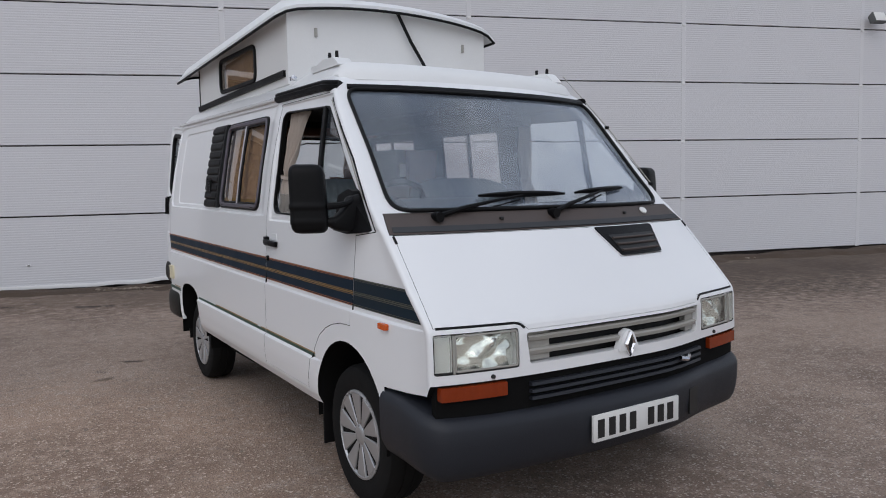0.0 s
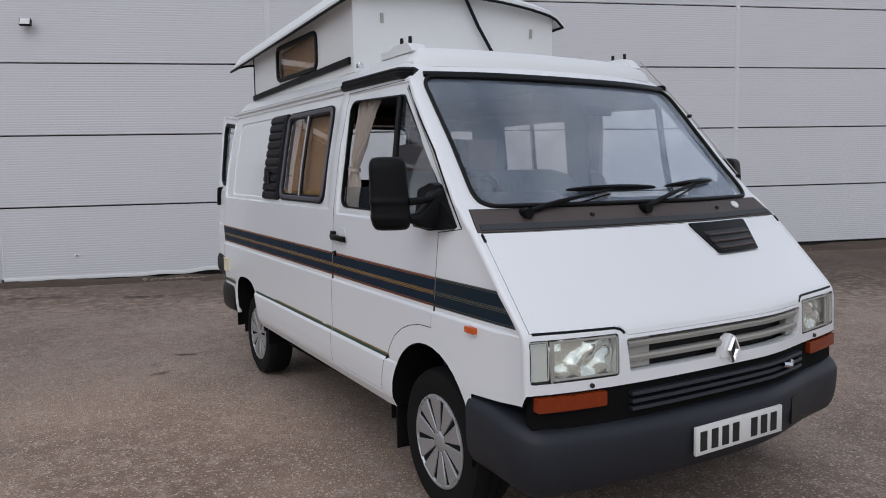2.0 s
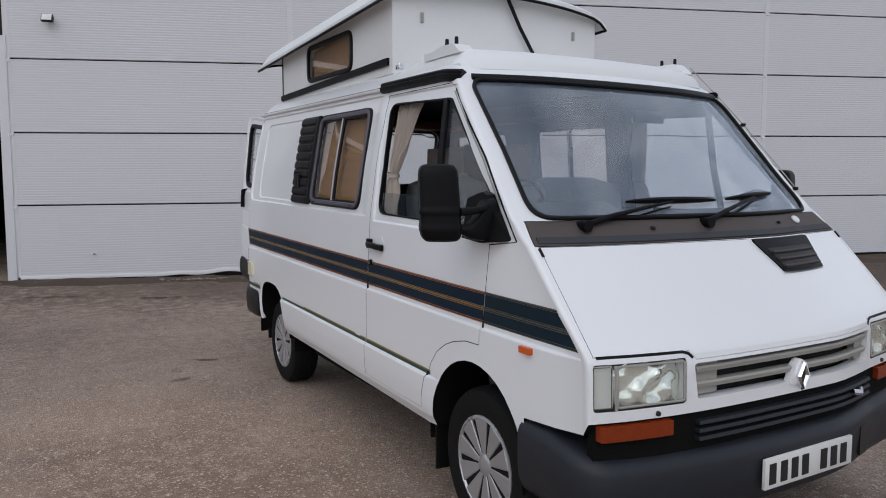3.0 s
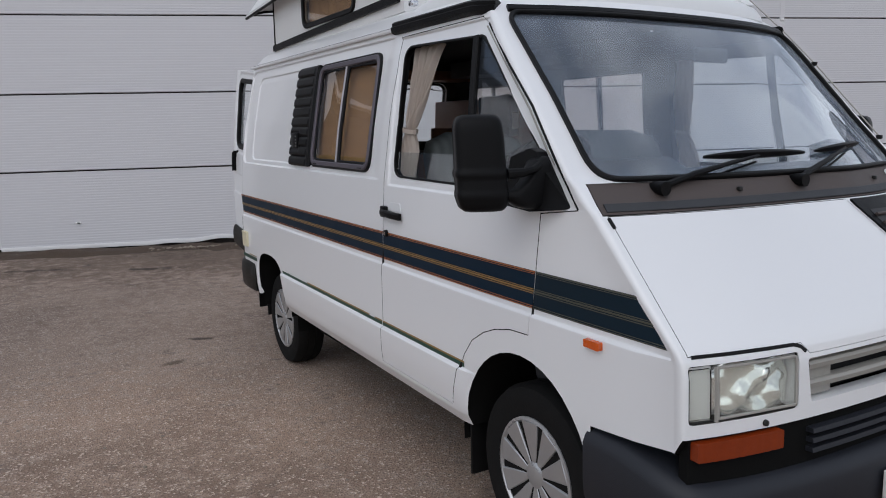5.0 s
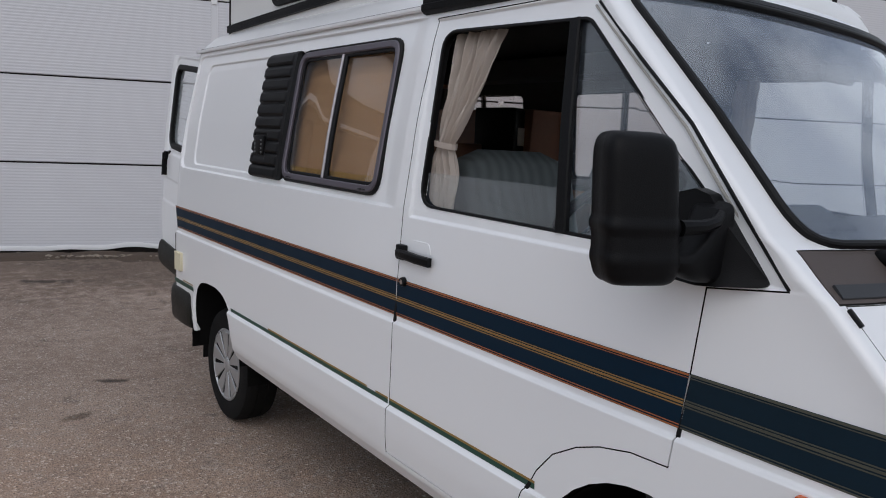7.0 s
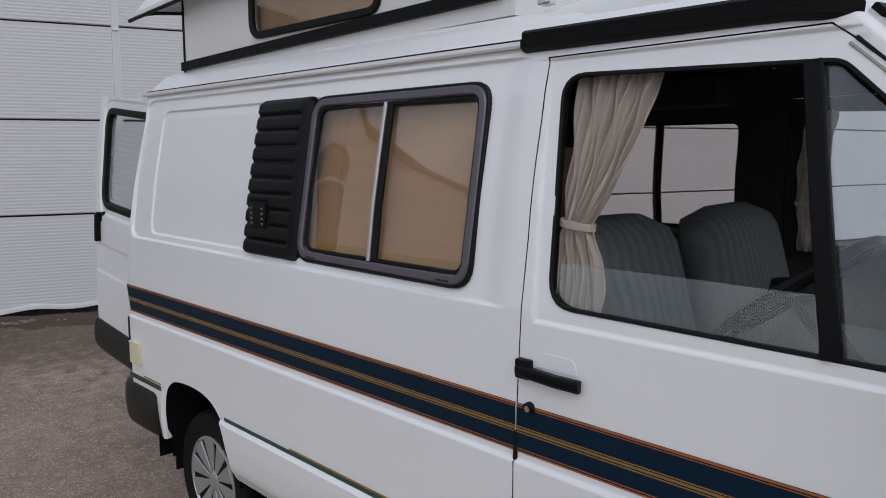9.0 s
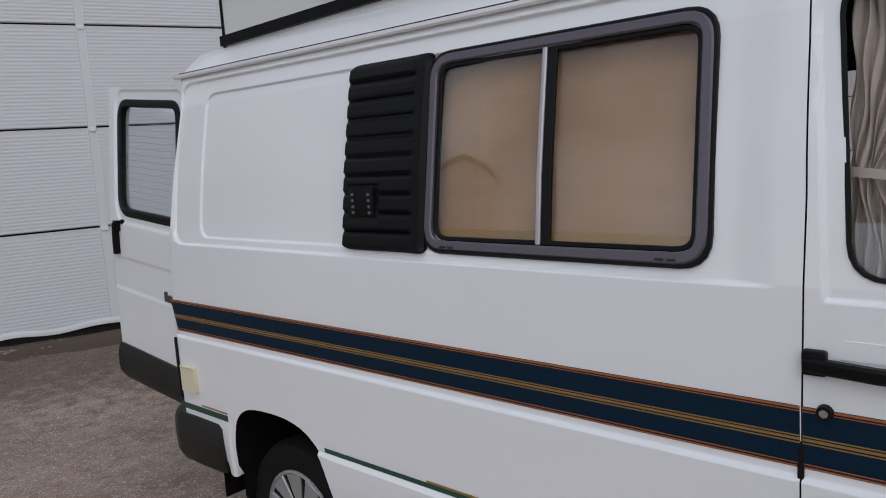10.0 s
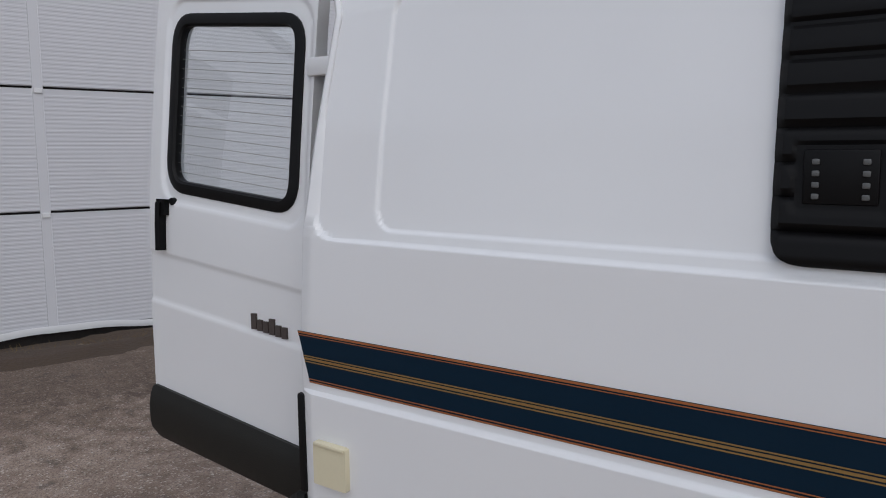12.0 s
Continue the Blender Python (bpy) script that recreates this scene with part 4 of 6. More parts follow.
DULL = material("faded_bronze_pinstripe", (0.075, 0.075, 0.055), 0.4, spread=0.3, scale=9)
stripe(van, 3.405, 1.0530, NAVY, slant_r=0.036)
stripe(door_r, 1.0480, -0.058, NAVY, slant_f=-0.0150)
stripe(van, -0.0622, -0.612, FADED, slant_r=-0.0150, slant_f=0.098, lines=(DULL, DULL))
for y0, y1, top, par in ((1.062, 2.515, 0.633, van), (0.345, 1.050, 0.633, door_r)):
    band("sill_stripe", y0, y0, y1, y1, 0.6225, 0.638, GREEN, par)
band("sill_stripe", 3.085, 3.085, 3.42, 3.42, 0.610, 0.634, GREEN, van)
for y0, y1, par in ((1.062, 1.14, van), (1.20, 2.06, van), (0.345, 1.050, door_r), (3.085, 3.26, van)):
    band("sill_pinstripe", y0, y0, y1, y1, 0.6385, 0.645, GOLD, par)

# side indicator, socket cover
f = on_side(-1)
part("side_indicator", prism(rounded([(-0.392, 0.872), (-0.328, 0.873), (-0.328, 0.896), (-0.392, 0.896)], 0.004, 2), "x", -side_x(-0.36, 0.88) - 0.016, -side_x(-0.36, 0.88) + 0.01), ORANGE, van, "orange side indicator lens", rake=True)
so = part("socket_cover", prism(rect(3.272, 3.374, 0.690, 0.793, 0.004, 2), "x", -side_x(3.35, 0.74) - 0.016, -side_x(3.35, 0.74) + 0.006), CREAM, van, "cream plastic socket cover", rake=True)
part("hinge_pin", boxed(-side_x(3.35, 0.74) - 0.021, -side_x(3.35, 0.74), 3.276, 3.370, 0.786, 0.796, 0.003), CREAM, so, rake=True)
part("tail_seal", boxed(-0.972, -0.955, 3.425, 3.452, 0.64, 0.892, 0.006), RUBBER, van, rake=True)

# sliding side windows, blind and louvre cover
for s, y0, y1, z0 in ((-1, 1.247, 2.028, 1.320), (1, 1.247, 2.028, 1.320), (1, 2.425, 3.215, 1.385)):
    sw = side_seal("side_window", rect(y0, y1, z0, 1.828, 0.055), s, 0.026, 0.014, GUNMETAL, van, 0.002, "grey aluminium framed sliding window")
    side_seal("window_gasket", rect(y0 - 0.015, y1 + 0.015, z0 - 0.015, 1.843, 0.065), s, 0.014, 0.012, RUBBER, sw, 0.0)
    side_seal("inner_gasket", rect(y0 + 0.019, y1 - 0.019, z0 + 0.019, 1.809, 0.04), s, 0.012, 0.007, RUBBER, sw, -0.003)
    g = SMOKED if s < 0 else TINTED
    mid = y0 + 0.53 * (y1 - y0)
    glazing("pane", patch([(y0 + 0.015, z0 + 0.015), (mid + 0.005, z0 + 0.015), (mid + 0.005, 1.813), (y0 + 0.015, 1.813)], on_side(s, -0.014), 0.1, 0.004), g, sw)
    glazing("pane", patch([(mid - 0.015, z0 + 0.015), (y1 - 0.013, z0 + 0.015), (y1 - 0.013, 1.813), (mid - 0.015, 1.813)], on_side(s, -0.004), 0.1, 0.004), g, sw)
    for yy, w, m in ((mid, 0.014, ALLOY), (mid - 0.02, 0.026, RUBBER)):
        part("mullion", sweep([on_side(s, -0.006)(yy, z) for z in (z0 + 0.015, 1.5, 1.65, 1.813)], bar(w, 0.012 if m is ALLOY else 0.006), [(s, 0, 0.1)] * 4), m, sw, rake=True)
    for yy in (y0 + 0.053, y1 - 0.098):
        for k in (0, 0.028):
            part("drain_slot", boxed(s * side_x(yy, z0) - 0.020, s * side_x(yy, z0) + 0.020, yy + k, yy + k + 0.02, z0 - 0.004, z0 + 0.001, 0.001), INK, sw, rake=True)


def pleats(y, z, depth=0.0):
    sag = 0.006 * noise.noise((y * 4, z * 3, 2)) + 0.0018 * math.sin(z * 95 + 3 * noise.noise((y * 1.5, 0, 0)))
    return Vector((-(side_x(y, z) - 0.034 - 0.012 + sag - depth), y, z))


bl = part("roller_blind", patch([(1.20, 1.310), (2.09, 1.310), (2.09, 1.86), (1.20, 1.86)], pleats, 0.012, 0.004), BLIND, van, "drawn tan pleated blind behind the window", rake=True)
part("blind_rail", sweep([Vector((-(side_x(1.6, 1.352) - 0.033), y, 1.352)) for y in (1.22, 2.07)], [(-0.011, -0.006), (-0.011, 0.006), (0.011, 0.006), (0.011, -0.006)], [(-1, 0, 0)] * 2), BRASS, bl, "yellow bottom rail", rake=True)


def ribs(y, z, depth=0.0):
    edge = min(1, min(y - 2.038, 2.380 - y, z - 1.297, 1.852 - z) / 0.02 + 0.35)
    ph = ((z - 1.297) / 0.0555) % 1.0
    r = 0.013 * min(1.0, 1.5 * math.sin(math.pi * ph) ** 0.8) - 0.003 * ph
    if 2.215 < y < 2.350 and 1.385 < z < 1.492:
        r = 0.007
    r = 0.009 + (r - 0.009) * step((y - 2.080) / 0.012)
    return Vector((-(side_x(y, z) + 0.017 * edge ** 0.5 + r * edge - depth), y, z))


lv = part("louvre_cover", patch(rounded([(2.038, 1.297), (2.380, 1.297), (2.380, 1.852), (2.038, 1.852)], [0.01, 0.055, 0.055, 0.01]), ribs, 0.0069, 0.03), SATIN, van, "ribbed black plastic window cover", rake=True)
x0 = -side_x(2.31, 1.41) - 0.020
part("vent_box", boxed(x0 - 0.010, x0 + 0.01, 2.228, 2.334, 1.396, 1.482, 0.004), SATIN, lv, rake=True)
for yy in (2.240, 2.310):
    for k in range(4):
        part("vent_slot", boxed(x0 - 0.0135, x0 - 0.008, yy, yy + 0.011, 1.404 + k * 0.018, 1.413 + k * 0.018, 0.002), LAMPGREY, lv, rake=True)

# ---- gutters and black door rails ----
for s in (-1, 1):
    ys = [1.135 + (3.445 - 1.135) * i / 12 for i in range(13)]
    part("gutter", sweep([Vector((s * (half(y, 1.935) + 0.004), y, 1.935)) for y in ys], [(-0.010, -0.02), (-0.010, 0.016), (-0.004, 0.020), (0.006, 0.020), (0.006, 0.012), (0.0, 0.010), (0.0, -0.02)], [(s, 0, 0)] * 13), WHITE, van, "white roof gutter", rake=True)
    part("gutter_seam", sweep([Vector((s * (half(y, 1.948) + 0.002), y, 1.947)) for y in ys], circle(0.0042, 6), [(s, 0, 0)] * 13), RUBBER, van, rake=True)
    line = [(1.132, 1.936), (0.9, 1.936), (0.7, 1.936), (0.55, 1.936), (0.47, 1.935), (0.42, 1.930)]
    pts = [Vector((s * (half(y, z) + 0.004), y, z)) for y, z in line] + [Vector((s * 0.800, 0.365, 1.925))]
    part("door_rail", sweep(pts, [(-0.026, -0.02), (-0.026, 0.022), (-0.016, 0.030), (-0.004, 0.026), (0.002, 0.032), (0.020, 0.026), (0.026, 0.014), (0.026, -0.02)], [(s, 0, 0.25)] * 6 + [(s * 0.75, -0.6, 0.2)]), BLACK, van, "black plastic rail over the door", rake=True)
    # roof brackets with bolts, on the moulded front of the roof
    fin = [(0.48, 2.05), (0.83, 2.045), (0.83, 2.082), (0.75, 2.080), (0.67, 2.098), (0.54, 2.096)] if s < 0 else [(0.40, 2.04), (0.465, 2.094), (0.49, 2.104), (0.625, 2.104), (0.67, 2.088), (0.76, 2.04)]
    xa, xb = (-0.755, -0.665) if s < 0 else (0.612, 0.682)
    br = part("roof_bracket", prism(rounded(fin, 0.008, 3), "x", xa, xb), POPWHITE, van, "white moulded roof bracket", rake=True)
    for yy, zz in ((0.650, 2.088), (0.560, 2.086)) if s < 0 else ((0.600, 2.092), (0.503, 2.090)):
        part("bolt", lathe([(0.0, zz + 0.046), (0.007, zz + 0.046), (0.009, zz + 0.04), (0.010, zz), (0.0, zz)], 10, "z", centre=(-0.725 if s < 0 else 0.647, yy, 0)), RUBBER, br, "black bolt", rake=True)

fair = bmesh.new()
rows = []
for i in range(41):
    x = -0.775 + 1.55 * i / 40
    k = step((0.775 - abs(x)) / 0.060)
    y0 = interp(1.97, NOSE_Z, NOSE_Y) + bow(x, 0.83, 1.92)
    row = []
    for v, z in ((0.0, 1.968), (0.012, 1.995), (0.035, 2.025), (0.07, 2.050), (0.11, 2.066), (0.17, 2.077), (0.26, 2.082), (0.42, 2.080), (0.56, 2.068), (0.70, 2.04)):
        low = interp(abs(x), [0.60, 0.725, 0.79], [2.050, 2.030, 1.985])
        row.append(fair.verts.new((x, y0 + v + 0.03 * (1 - k), min(z, low) + (z - min(z, low)) * k)))
    rows.append(row)
for a, b in zip(rows, rows[1:]):
    for j in range(len(a) - 1):
        fair.faces.new((a[j], b[j], b[j + 1], a[j + 1]))
m_ = len(rows[0])
under = [[fair.verts.new(v.co + Vector((0, 0.012, -0.03))) for v in row] for row in rows]
for a, b in zip(under, under[1:]):
    for j in range(m_ - 1):
        fair.faces.new((a[j], a[j + 1], b[j + 1], b[j]))
loop = [(i, 0) for i in range(41)] + [(40, j) for j in range(1, m_)] + [(i, m_ - 1) for i in range(39, -1, -1)] + [(0, j) for j in range(m_ - 2, 0, -1)]
for a, b in zip(loop, loop[1:] + loop[:1]):
    fair.faces.new((rows[a[0]][a[1]], rows[b[0]][b[1]], under[b[0]][b[1]], under[a[0]][a[1]]))
part("roof_front", fair, POPWHITE, van, "white moulded front of the roof", rake=True)

ct = part("roof_catch", boxed(-0.755, -0.722, 1.118, 1.160, 2.045, 2.070, 0.005), CHROME, van, "small steel roof catch", rake=True)
part("catch_screw", lathe([(0.0, 2.078), (0.008, 2.078), (0.010, 2.066), (0.0, 2.066)], 10, "z", centre=(-0.738, 1.139, 0)), CHROME, ct, rake=True)

# ---- pop-top roof ----
pop = new("pop_top")
pop.parent = van
tagged(pop, "raised white pop-top roof")
X, Y0, Y1 = 0.722, 1.262, 3.245


def lid_z(x, y):
    return 2.590 - 0.045 * (y - 1.26) - 0.065 * (x / 0.79) ** 2


crown = [(x, lid_z(x, Y0) - 0.036 - 0.030 * step((abs(x) - 0.60) / 0.12)) for x in [X - 2 * X * i / 24 for i in range(25)]]
part("front_panel", prism([(-X, 2.04), (X, 2.04)] + crown, "y", Y0, Y0 + 0.018), CANVAS, pop, "white front panel", rake=True)
part("rear_panel", boxed(-X, X, Y1 - 0.018, Y1, 2.02, 2.39, 0.003), CANVAS, pop, rake=True)
for s in (-1, 1):
    side = cut(as_mesh(prism([(Y0 + 0.019, 2.04), (Y1 - 0.019, 2.02), (Y1 - 0.019, 2.39), (Y0 + 0.019, 2.48)], "x", s * X, s * (X - 0.018))), as_mesh(prism(rect(1.85, 2.63, 2.140, 2.345, 0.05), "x", -0.9, 0.9)))
    part("side_panel", side, CANVAS, pop, rake=True)
    wpts = [Vector((s * X, *p)) for p in rect(1.84, 2.64, 2.13, 2.355, 0.06)]
    part("roof_window", sweep(wpts, bar(0.028, 0.014), [(s, 0, 0)] * len(wpts), True), RUBBER, pop, "tinted pop-top window in black rubber", rake=True)
    glazing("pane", patch(rect(1.85, 2.63, 2.14, 2.345, 0.05), lambda y, z, d, s=s: Vector((s * (X - 0.004 - d), y, z)), 0.2, 0.004), SMOKED, pop)
    part("net_curtain", patch(rect(1.84, 2.64, 2.13, 2.355, 0.03), lambda y, z, d, s=s: Vector((s * (X - 0.035 - d + 0.008 * math.sin(y * 45)), y, z)), 0.02, 0.003), BLIND, pop, rake=True)
    part("base_band", prism([(Y0 + 0.04, 2.088), (Y1 + 0.012, 2.040), (Y1 + 0.012, 2.078), (Y0 + 0.04, 2.128)], "x", s * (X - 0.004), s * (X + 0.016)), BLACK, pop, "black rubber band", rake=True)
    part("corner_trim", boxed(s * (X - 0.006), s * (X + 0.006), Y1 - 0.006, Y1 + 0.008, 2.03, 2.37, 0.003), RUBBER, pop, rake=True)
    part("latch", boxed(s * 0.530, s * 0.548, Y0 - 0.012, Y0, 2.33, 2.385, 0.003), GRILLE, pop, "small grey latch", rake=True)

# the lid: a crowned tray with a turned-down lip
lb = bmesh.new()
nx, ny = 24, 30
LX, LY0, LY1 = 0.800, 1.185, 3.665


def lid_point(i, j, drop):
    u, v = -1 + 2 * i / nx, j / ny
    y = LY0 + (LY1 - LY0) * v
    x = u * LX
    edge = min(1 - abs(u), (y - LY0) / LX, (LY1 - y) / LX)
    k = math.sqrt(max(0.0, 1 - (1 - min(1, edge / 0.10)) ** 2))
    return Vector((x, y + 0.06 * (abs(u) ** 4) * (1 - v), lid_z(x, y) - (0.045 + 0.035 * step((abs(u) - 0.88) / 0.12)) * (1 - k) - drop))


top = [[lb.verts.new(lid_point(i, j, 0)) for j in range(ny + 1)] for i in range(nx + 1)]
low = [[lb.verts.new(lid_point(i, j, 0.022)) for j in range(ny + 1)] for i in range(nx + 1)]
for i in range(nx):
    for j in range(ny):
        lb.faces.new((top[i][j], top[i + 1][j], top[i + 1][j + 1], top[i][j + 1]))
        lb.faces.new((low[i][j], low[i][j + 1], low[i + 1][j + 1], low[i + 1][j]))
rim = [(i, 0) for i in range(nx + 1)] + [(nx, j) for j in range(1, ny + 1)] + [(i, ny) for i in range(nx - 1, -1, -1)] + [(0, j) for j in range(ny - 1, 0, -1)]
for a, b in zip(rim, rim[1:] + rim[:1]):
    lb.faces.new((top[a[0]][a[1]], top[b[0]][b[1]], low[b[0]][b[1]], low[a[0]][a[1]]))
part("lid", lb, POPWHITE, pop, "white fibreglass lid", rake=True)
rp = [lid_point(i, j, 0.028) for i, j in rim]
part("lid_edge", sweep(rp, circle(0.009, 6), (0, 0, 1), True), RUBBER, pop, "black rubber edge under the lid", rake=True)
part("lid_groove", sweep([lid_point(1, j, -0.001) + Vector((0.03, 0, 0.004)) for j in range(3, 26)], circle(0.006, 6), (0, 0, 1)), RUBBER, pop, rake=True)
part("gas_strut", sweep([Vector((0.015, Y0 - 0.03, 2.535)), Vector((0.11, Y0 - 0.035, 2.36)), Vector((0.255, Y0 - 0.035, 2.15))], circle(0.011, 8), [(0, -1, 0)] * 3), RUBBER, pop, "black gas strut", rake=True)

# ---- nose: lamps, grille, bumper ----
f = on_front()
for s in (-1, 1):
    name = "headlight"
    hl = part(name, patch(rect(*sorted((s * 0.926, s * 0.584)), 0.748, 0.889, 0.006, 3), lambda x, z, d: Vector((x, front_y(x, z) + 0.040 + 0.026 * noise.noise((abs(x) * 15, z * 19, 3)) + 0.006 * noise.noise((abs(x) * 40, z * 38, 7)) - 0.02 * math.sin((abs(x) - 0.59) * 12) + d, z)), 0.010, 0.004), REFLECTOR, van, "headlight with clear lens and bright reflector", rake=True)
    inner = rect(*sorted((s * 0.850, s * 0.588)), 0.752, 0.885, 0.008, 3)
    glazing("lens", patch(inner, lambda x, z, d: Vector((x, front_y(x, z) + 0.002 + d, z)), 0.04, 0.006), LENS, hl)
    glazing("indicator_lens", patch(rect(*sorted((s * 0.868, s * 0.930)), 0.752, 0.885, 0.004, 3), lambda x, z, d: Vector((x, front_y(x, z) + 0.003 + d, z)), 0.03, 0.006), LENS, hl)
    part("lens_rim", sweep([Vector((x, front_y(x, z) + 0.001, z)) for x, z in inner], bar(0.007, 0.004), [(0, -1, 0)] * len(inner), True), GRILLE, hl, rake=True)
    part("reflector_bowl", patch(rect(*sorted((s * 0.855, s * 0.935)), 0.750, 0.888, 0.003, 2), lambda x, z, d: Vector((x, front_y(x, z) + 0.018 + d, z)), 0.02, 0.003), PLATE, hl, rake=True)
    part("lamp_divider", sweep([f(s * 0.858, z) + Vector((0, -0.003, 0)) for z in (0.745, 0.80, 0.85, 0.890)], bar(0.006, 0.006), [(0, -1, 0)] * 4), GRILLE, hl, rake=True)
    op = rect(*sorted((s * 0.935, s * 0.580)), 0.744, 0.893, 0.008, 3)
    part("lamp_gasket", sweep([f(*p) + Vector((0, 0.006, 0)) for p in op], circle(0.003, 6), [(0, -1, 0)] * len(op), True), INK, hl, rake=True)
    # black strip laid over the bonnet gap to stand in for its shade
    gap = [(s * x, z) for x, z in ((0.918, 0.9165), (0.80, 0.916), (0.68, 0.915), (0.590, 0.914), (0.566, 0.907), (0.550, 0.893))]
    part("bonnet_gap_shade", sweep([f(*p) + Vector((0, -0.0005, 0)) for p in gap], bar(0.010, 0.0025), [(0, -0.9, 0.3)] * len(gap)), RUBBER, van, "black strip standing in for the shaded bonnet gap over the headlight", rake=True)
    ind = rect(*sorted((s * 0.918, s * 0.645)), 0.644, 0.696, 0.006, 3)
    part("front_indicator", patch(ind, lambda x, z, d: Vector((x, front_y(x, 0.7) - 0.012 + 0.001 * math.sin(x * 420) + d, z)), 0.01, 0.04), AMBERDARK, van, "amber indicator lens", rake=True)
    part("washer_jet", lathe([(0.0, -0.004), (0.008, -0.004), (0.009, 0.004), (0.0, 0.004)], 12, "y", centre=(s * 0.70, front_y(0.70, 0.71) - 0.004, 0.720)), INK, van, rake=True)

# dark lower intake
part("lower_intake", patch(rect(-0.925, 0.925, 0.52, 0.712, 0.01, 3), lambda x, z, d: Vector((x, front_y(x, 0.7) + 0.012 + d, z)), 0.06, 0.03), UNDER, van, "black lower air intake", rake=True)
for zz in (0.612, 0.640, 0.668):
    part("intake_slat", sweep([Vector((x, front_y(x, 0.7) - 0.004, zz)) for x in [-0.53 + 0.09 * i for i in range(13)]], [(-0.007, -0.02), (-0.007, 0.006), (0.005, 0.010), (0.008, -0.02)], [(0, -1, 0)] * 13), BUMPER, van, rake=True)
part("towing_eye", sweep([Vector((0.34, front_y(0.3, 0.7) - 0.02, 0.655)), Vector((0.375, front_y(0.3, 0.7) - 0.035, 0.650)), Vector((0.41, front_y(0.3, 0.7) - 0.02, 0.655))], circle(0.012, 8), [(0, -1, 0)] * 3), CHROME, van, "steel towing eye", rake=True)

gr = part("grille", patch(rect(-0.55, 0.55, 0.74, 0.88, 0.01, 3), lambda x, z, d: Vector((x, front_y(x, z) + 0.075 + d, z)), 0.06, 0.01), DARK, van, "grey plastic radiator grille", rake=True)
xs = [-0.53 + 1.06 * i / 20 for i in range(21)]
for zz, hh in ((0.845, 0.0125), (0.791, 0.0125)):
    part("slat", sweep([Vector((x, front_y(x, zz) + 0.012, zz)) for x in xs], [(-hh, -0.03), (-hh, 0.0), (-hh + 0.006, 0.008), (hh - 0.004, 0.003), (hh, -0.03)], [(0, -1, 0)] * 21), GRILLE, gr, rake=True)
for x0, x1 in ((-0.535, -0.415), (0.455, 0.535)):
    part("end_block", patch(rect(x0, x1, 0.755, 0.868, 0.004, 2), lambda x, z, d: Vector((x, front_y(x, z) + 0.026 + d, z)), 0.05, 0.03), GRILLE, gr, rake=True)

bd = part("badge_boss", patch(rounded([(-0.066, 0.737), (0.066, 0.737), (0.032, 0.812), (0.0, 0.830), (-0.032, 0.812)], 0.012, 4), lambda x, z, d: Vector((x, front_y(x, z) - 0.007 + d, z)), 0.03, 0.03), WHITE, van, "white boss carrying a chrome lozenge", rake=True)
lz = [(0, 0.716), (0.026, 0.766), (0, 0.816), (-0.026, 0.766)]
part("badge", sweep([Vector((x * 0.92, -0.781, 0.768 + (z - 0.766) * 0.92)) for x, z in lz], [(-0.0085, -0.01), (-0.0085, 0.002), (0.0, 0.012), (0.0085, 0.002), (0.0085, -0.01)], [(0, -1, 0)] * 4, True), CHROME, bd, "plain chrome lozenge", rake=True, smooth=False)
part("badge_inset", prism([(0, 0.736), (0.016, 0.768), (0, 0.800), (-0.016, 0.768)], "y", -0.7825, -0.765), INK, bd, rake=True)

# bumper: a moulding round the nose
def bumper_path():
    path = []
    for i in range(0, 15):
        x = -0.885 + 0.885 * i / 14
        path.append((x, -0.812 + 0.085 * (x / 0.9) ** 2))
    corner = [(-0.985, -0.33), (-0.986, -0.48), (-0.984, -0.58), (-0.972, -0.645), (-0.945, -0.692), (-0.915, -0.717)]
    half_ = corner + path
    return half_ + [(-x, y) for x, y in reversed(half_[:-1])]


bp = bumper_path()
bb = bmesh.new()
rings = []
for i, (x, y) in enumerate(bp):
    a, b = bp[max(0, i - 1)], bp[min(len(bp) - 1, i + 1)]
    t = Vector((b[0] - a[0], b[1] - a[1], 0)).normalized()
    o = Vector((t.y, -t.x, 0))
    up = 0.058 * step((y + 0.80) / 0.37)
    dn = 0.02 * step((y + 0.75) / 0.3)
    prof = [(-0.12, 0.345 + dn), (-0.085, 0.326 + dn), (-0.055, 0.326 + dn), (-0.030, 0.345 + dn), (-0.014, 0.375 + dn), (-0.004, 0.42), (0.001, 0.47), (0.002, 0.525 + up), (-0.006, 0.545 + up), (-0.022, 0.563 + up), (-0.05, 0.573 + up), (-0.12, 0.576 + up)]
    rings.append([bb.verts.new(Vector((x, y, z)) + o * d) for d, z in prof])
for a, b in zip(rings, rings[1:]):
    for i in range(len(a)):
        bb.faces.new((a[i], a[(i + 1) % len(a)], b[(i + 1) % len(a)], b[i]))
bb.faces.new(rings[0]), bb.faces.new(rings[-1][::-1])
fb = part("front_bumper", bb, BUMPER, van, "charcoal plastic front bumper", rake=True)
part("tow_cover", patch(rect(0.395, 0.475, 0.385, 0.505, 0.008, 3), lambda x, z, d: Vector((x, -0.817 + 0.085 * (x / 0.9) ** 2 + d, z)), 0.04, 0.01), INK, fb, rake=True)
for k in range(3):
    part("bumper_slot", boxed(0.981, 0.991, -0.62, -0.48, 0.43 + k * 0.032, 0.443 + k * 0.032, 0.003), INK, fb, rake=True)

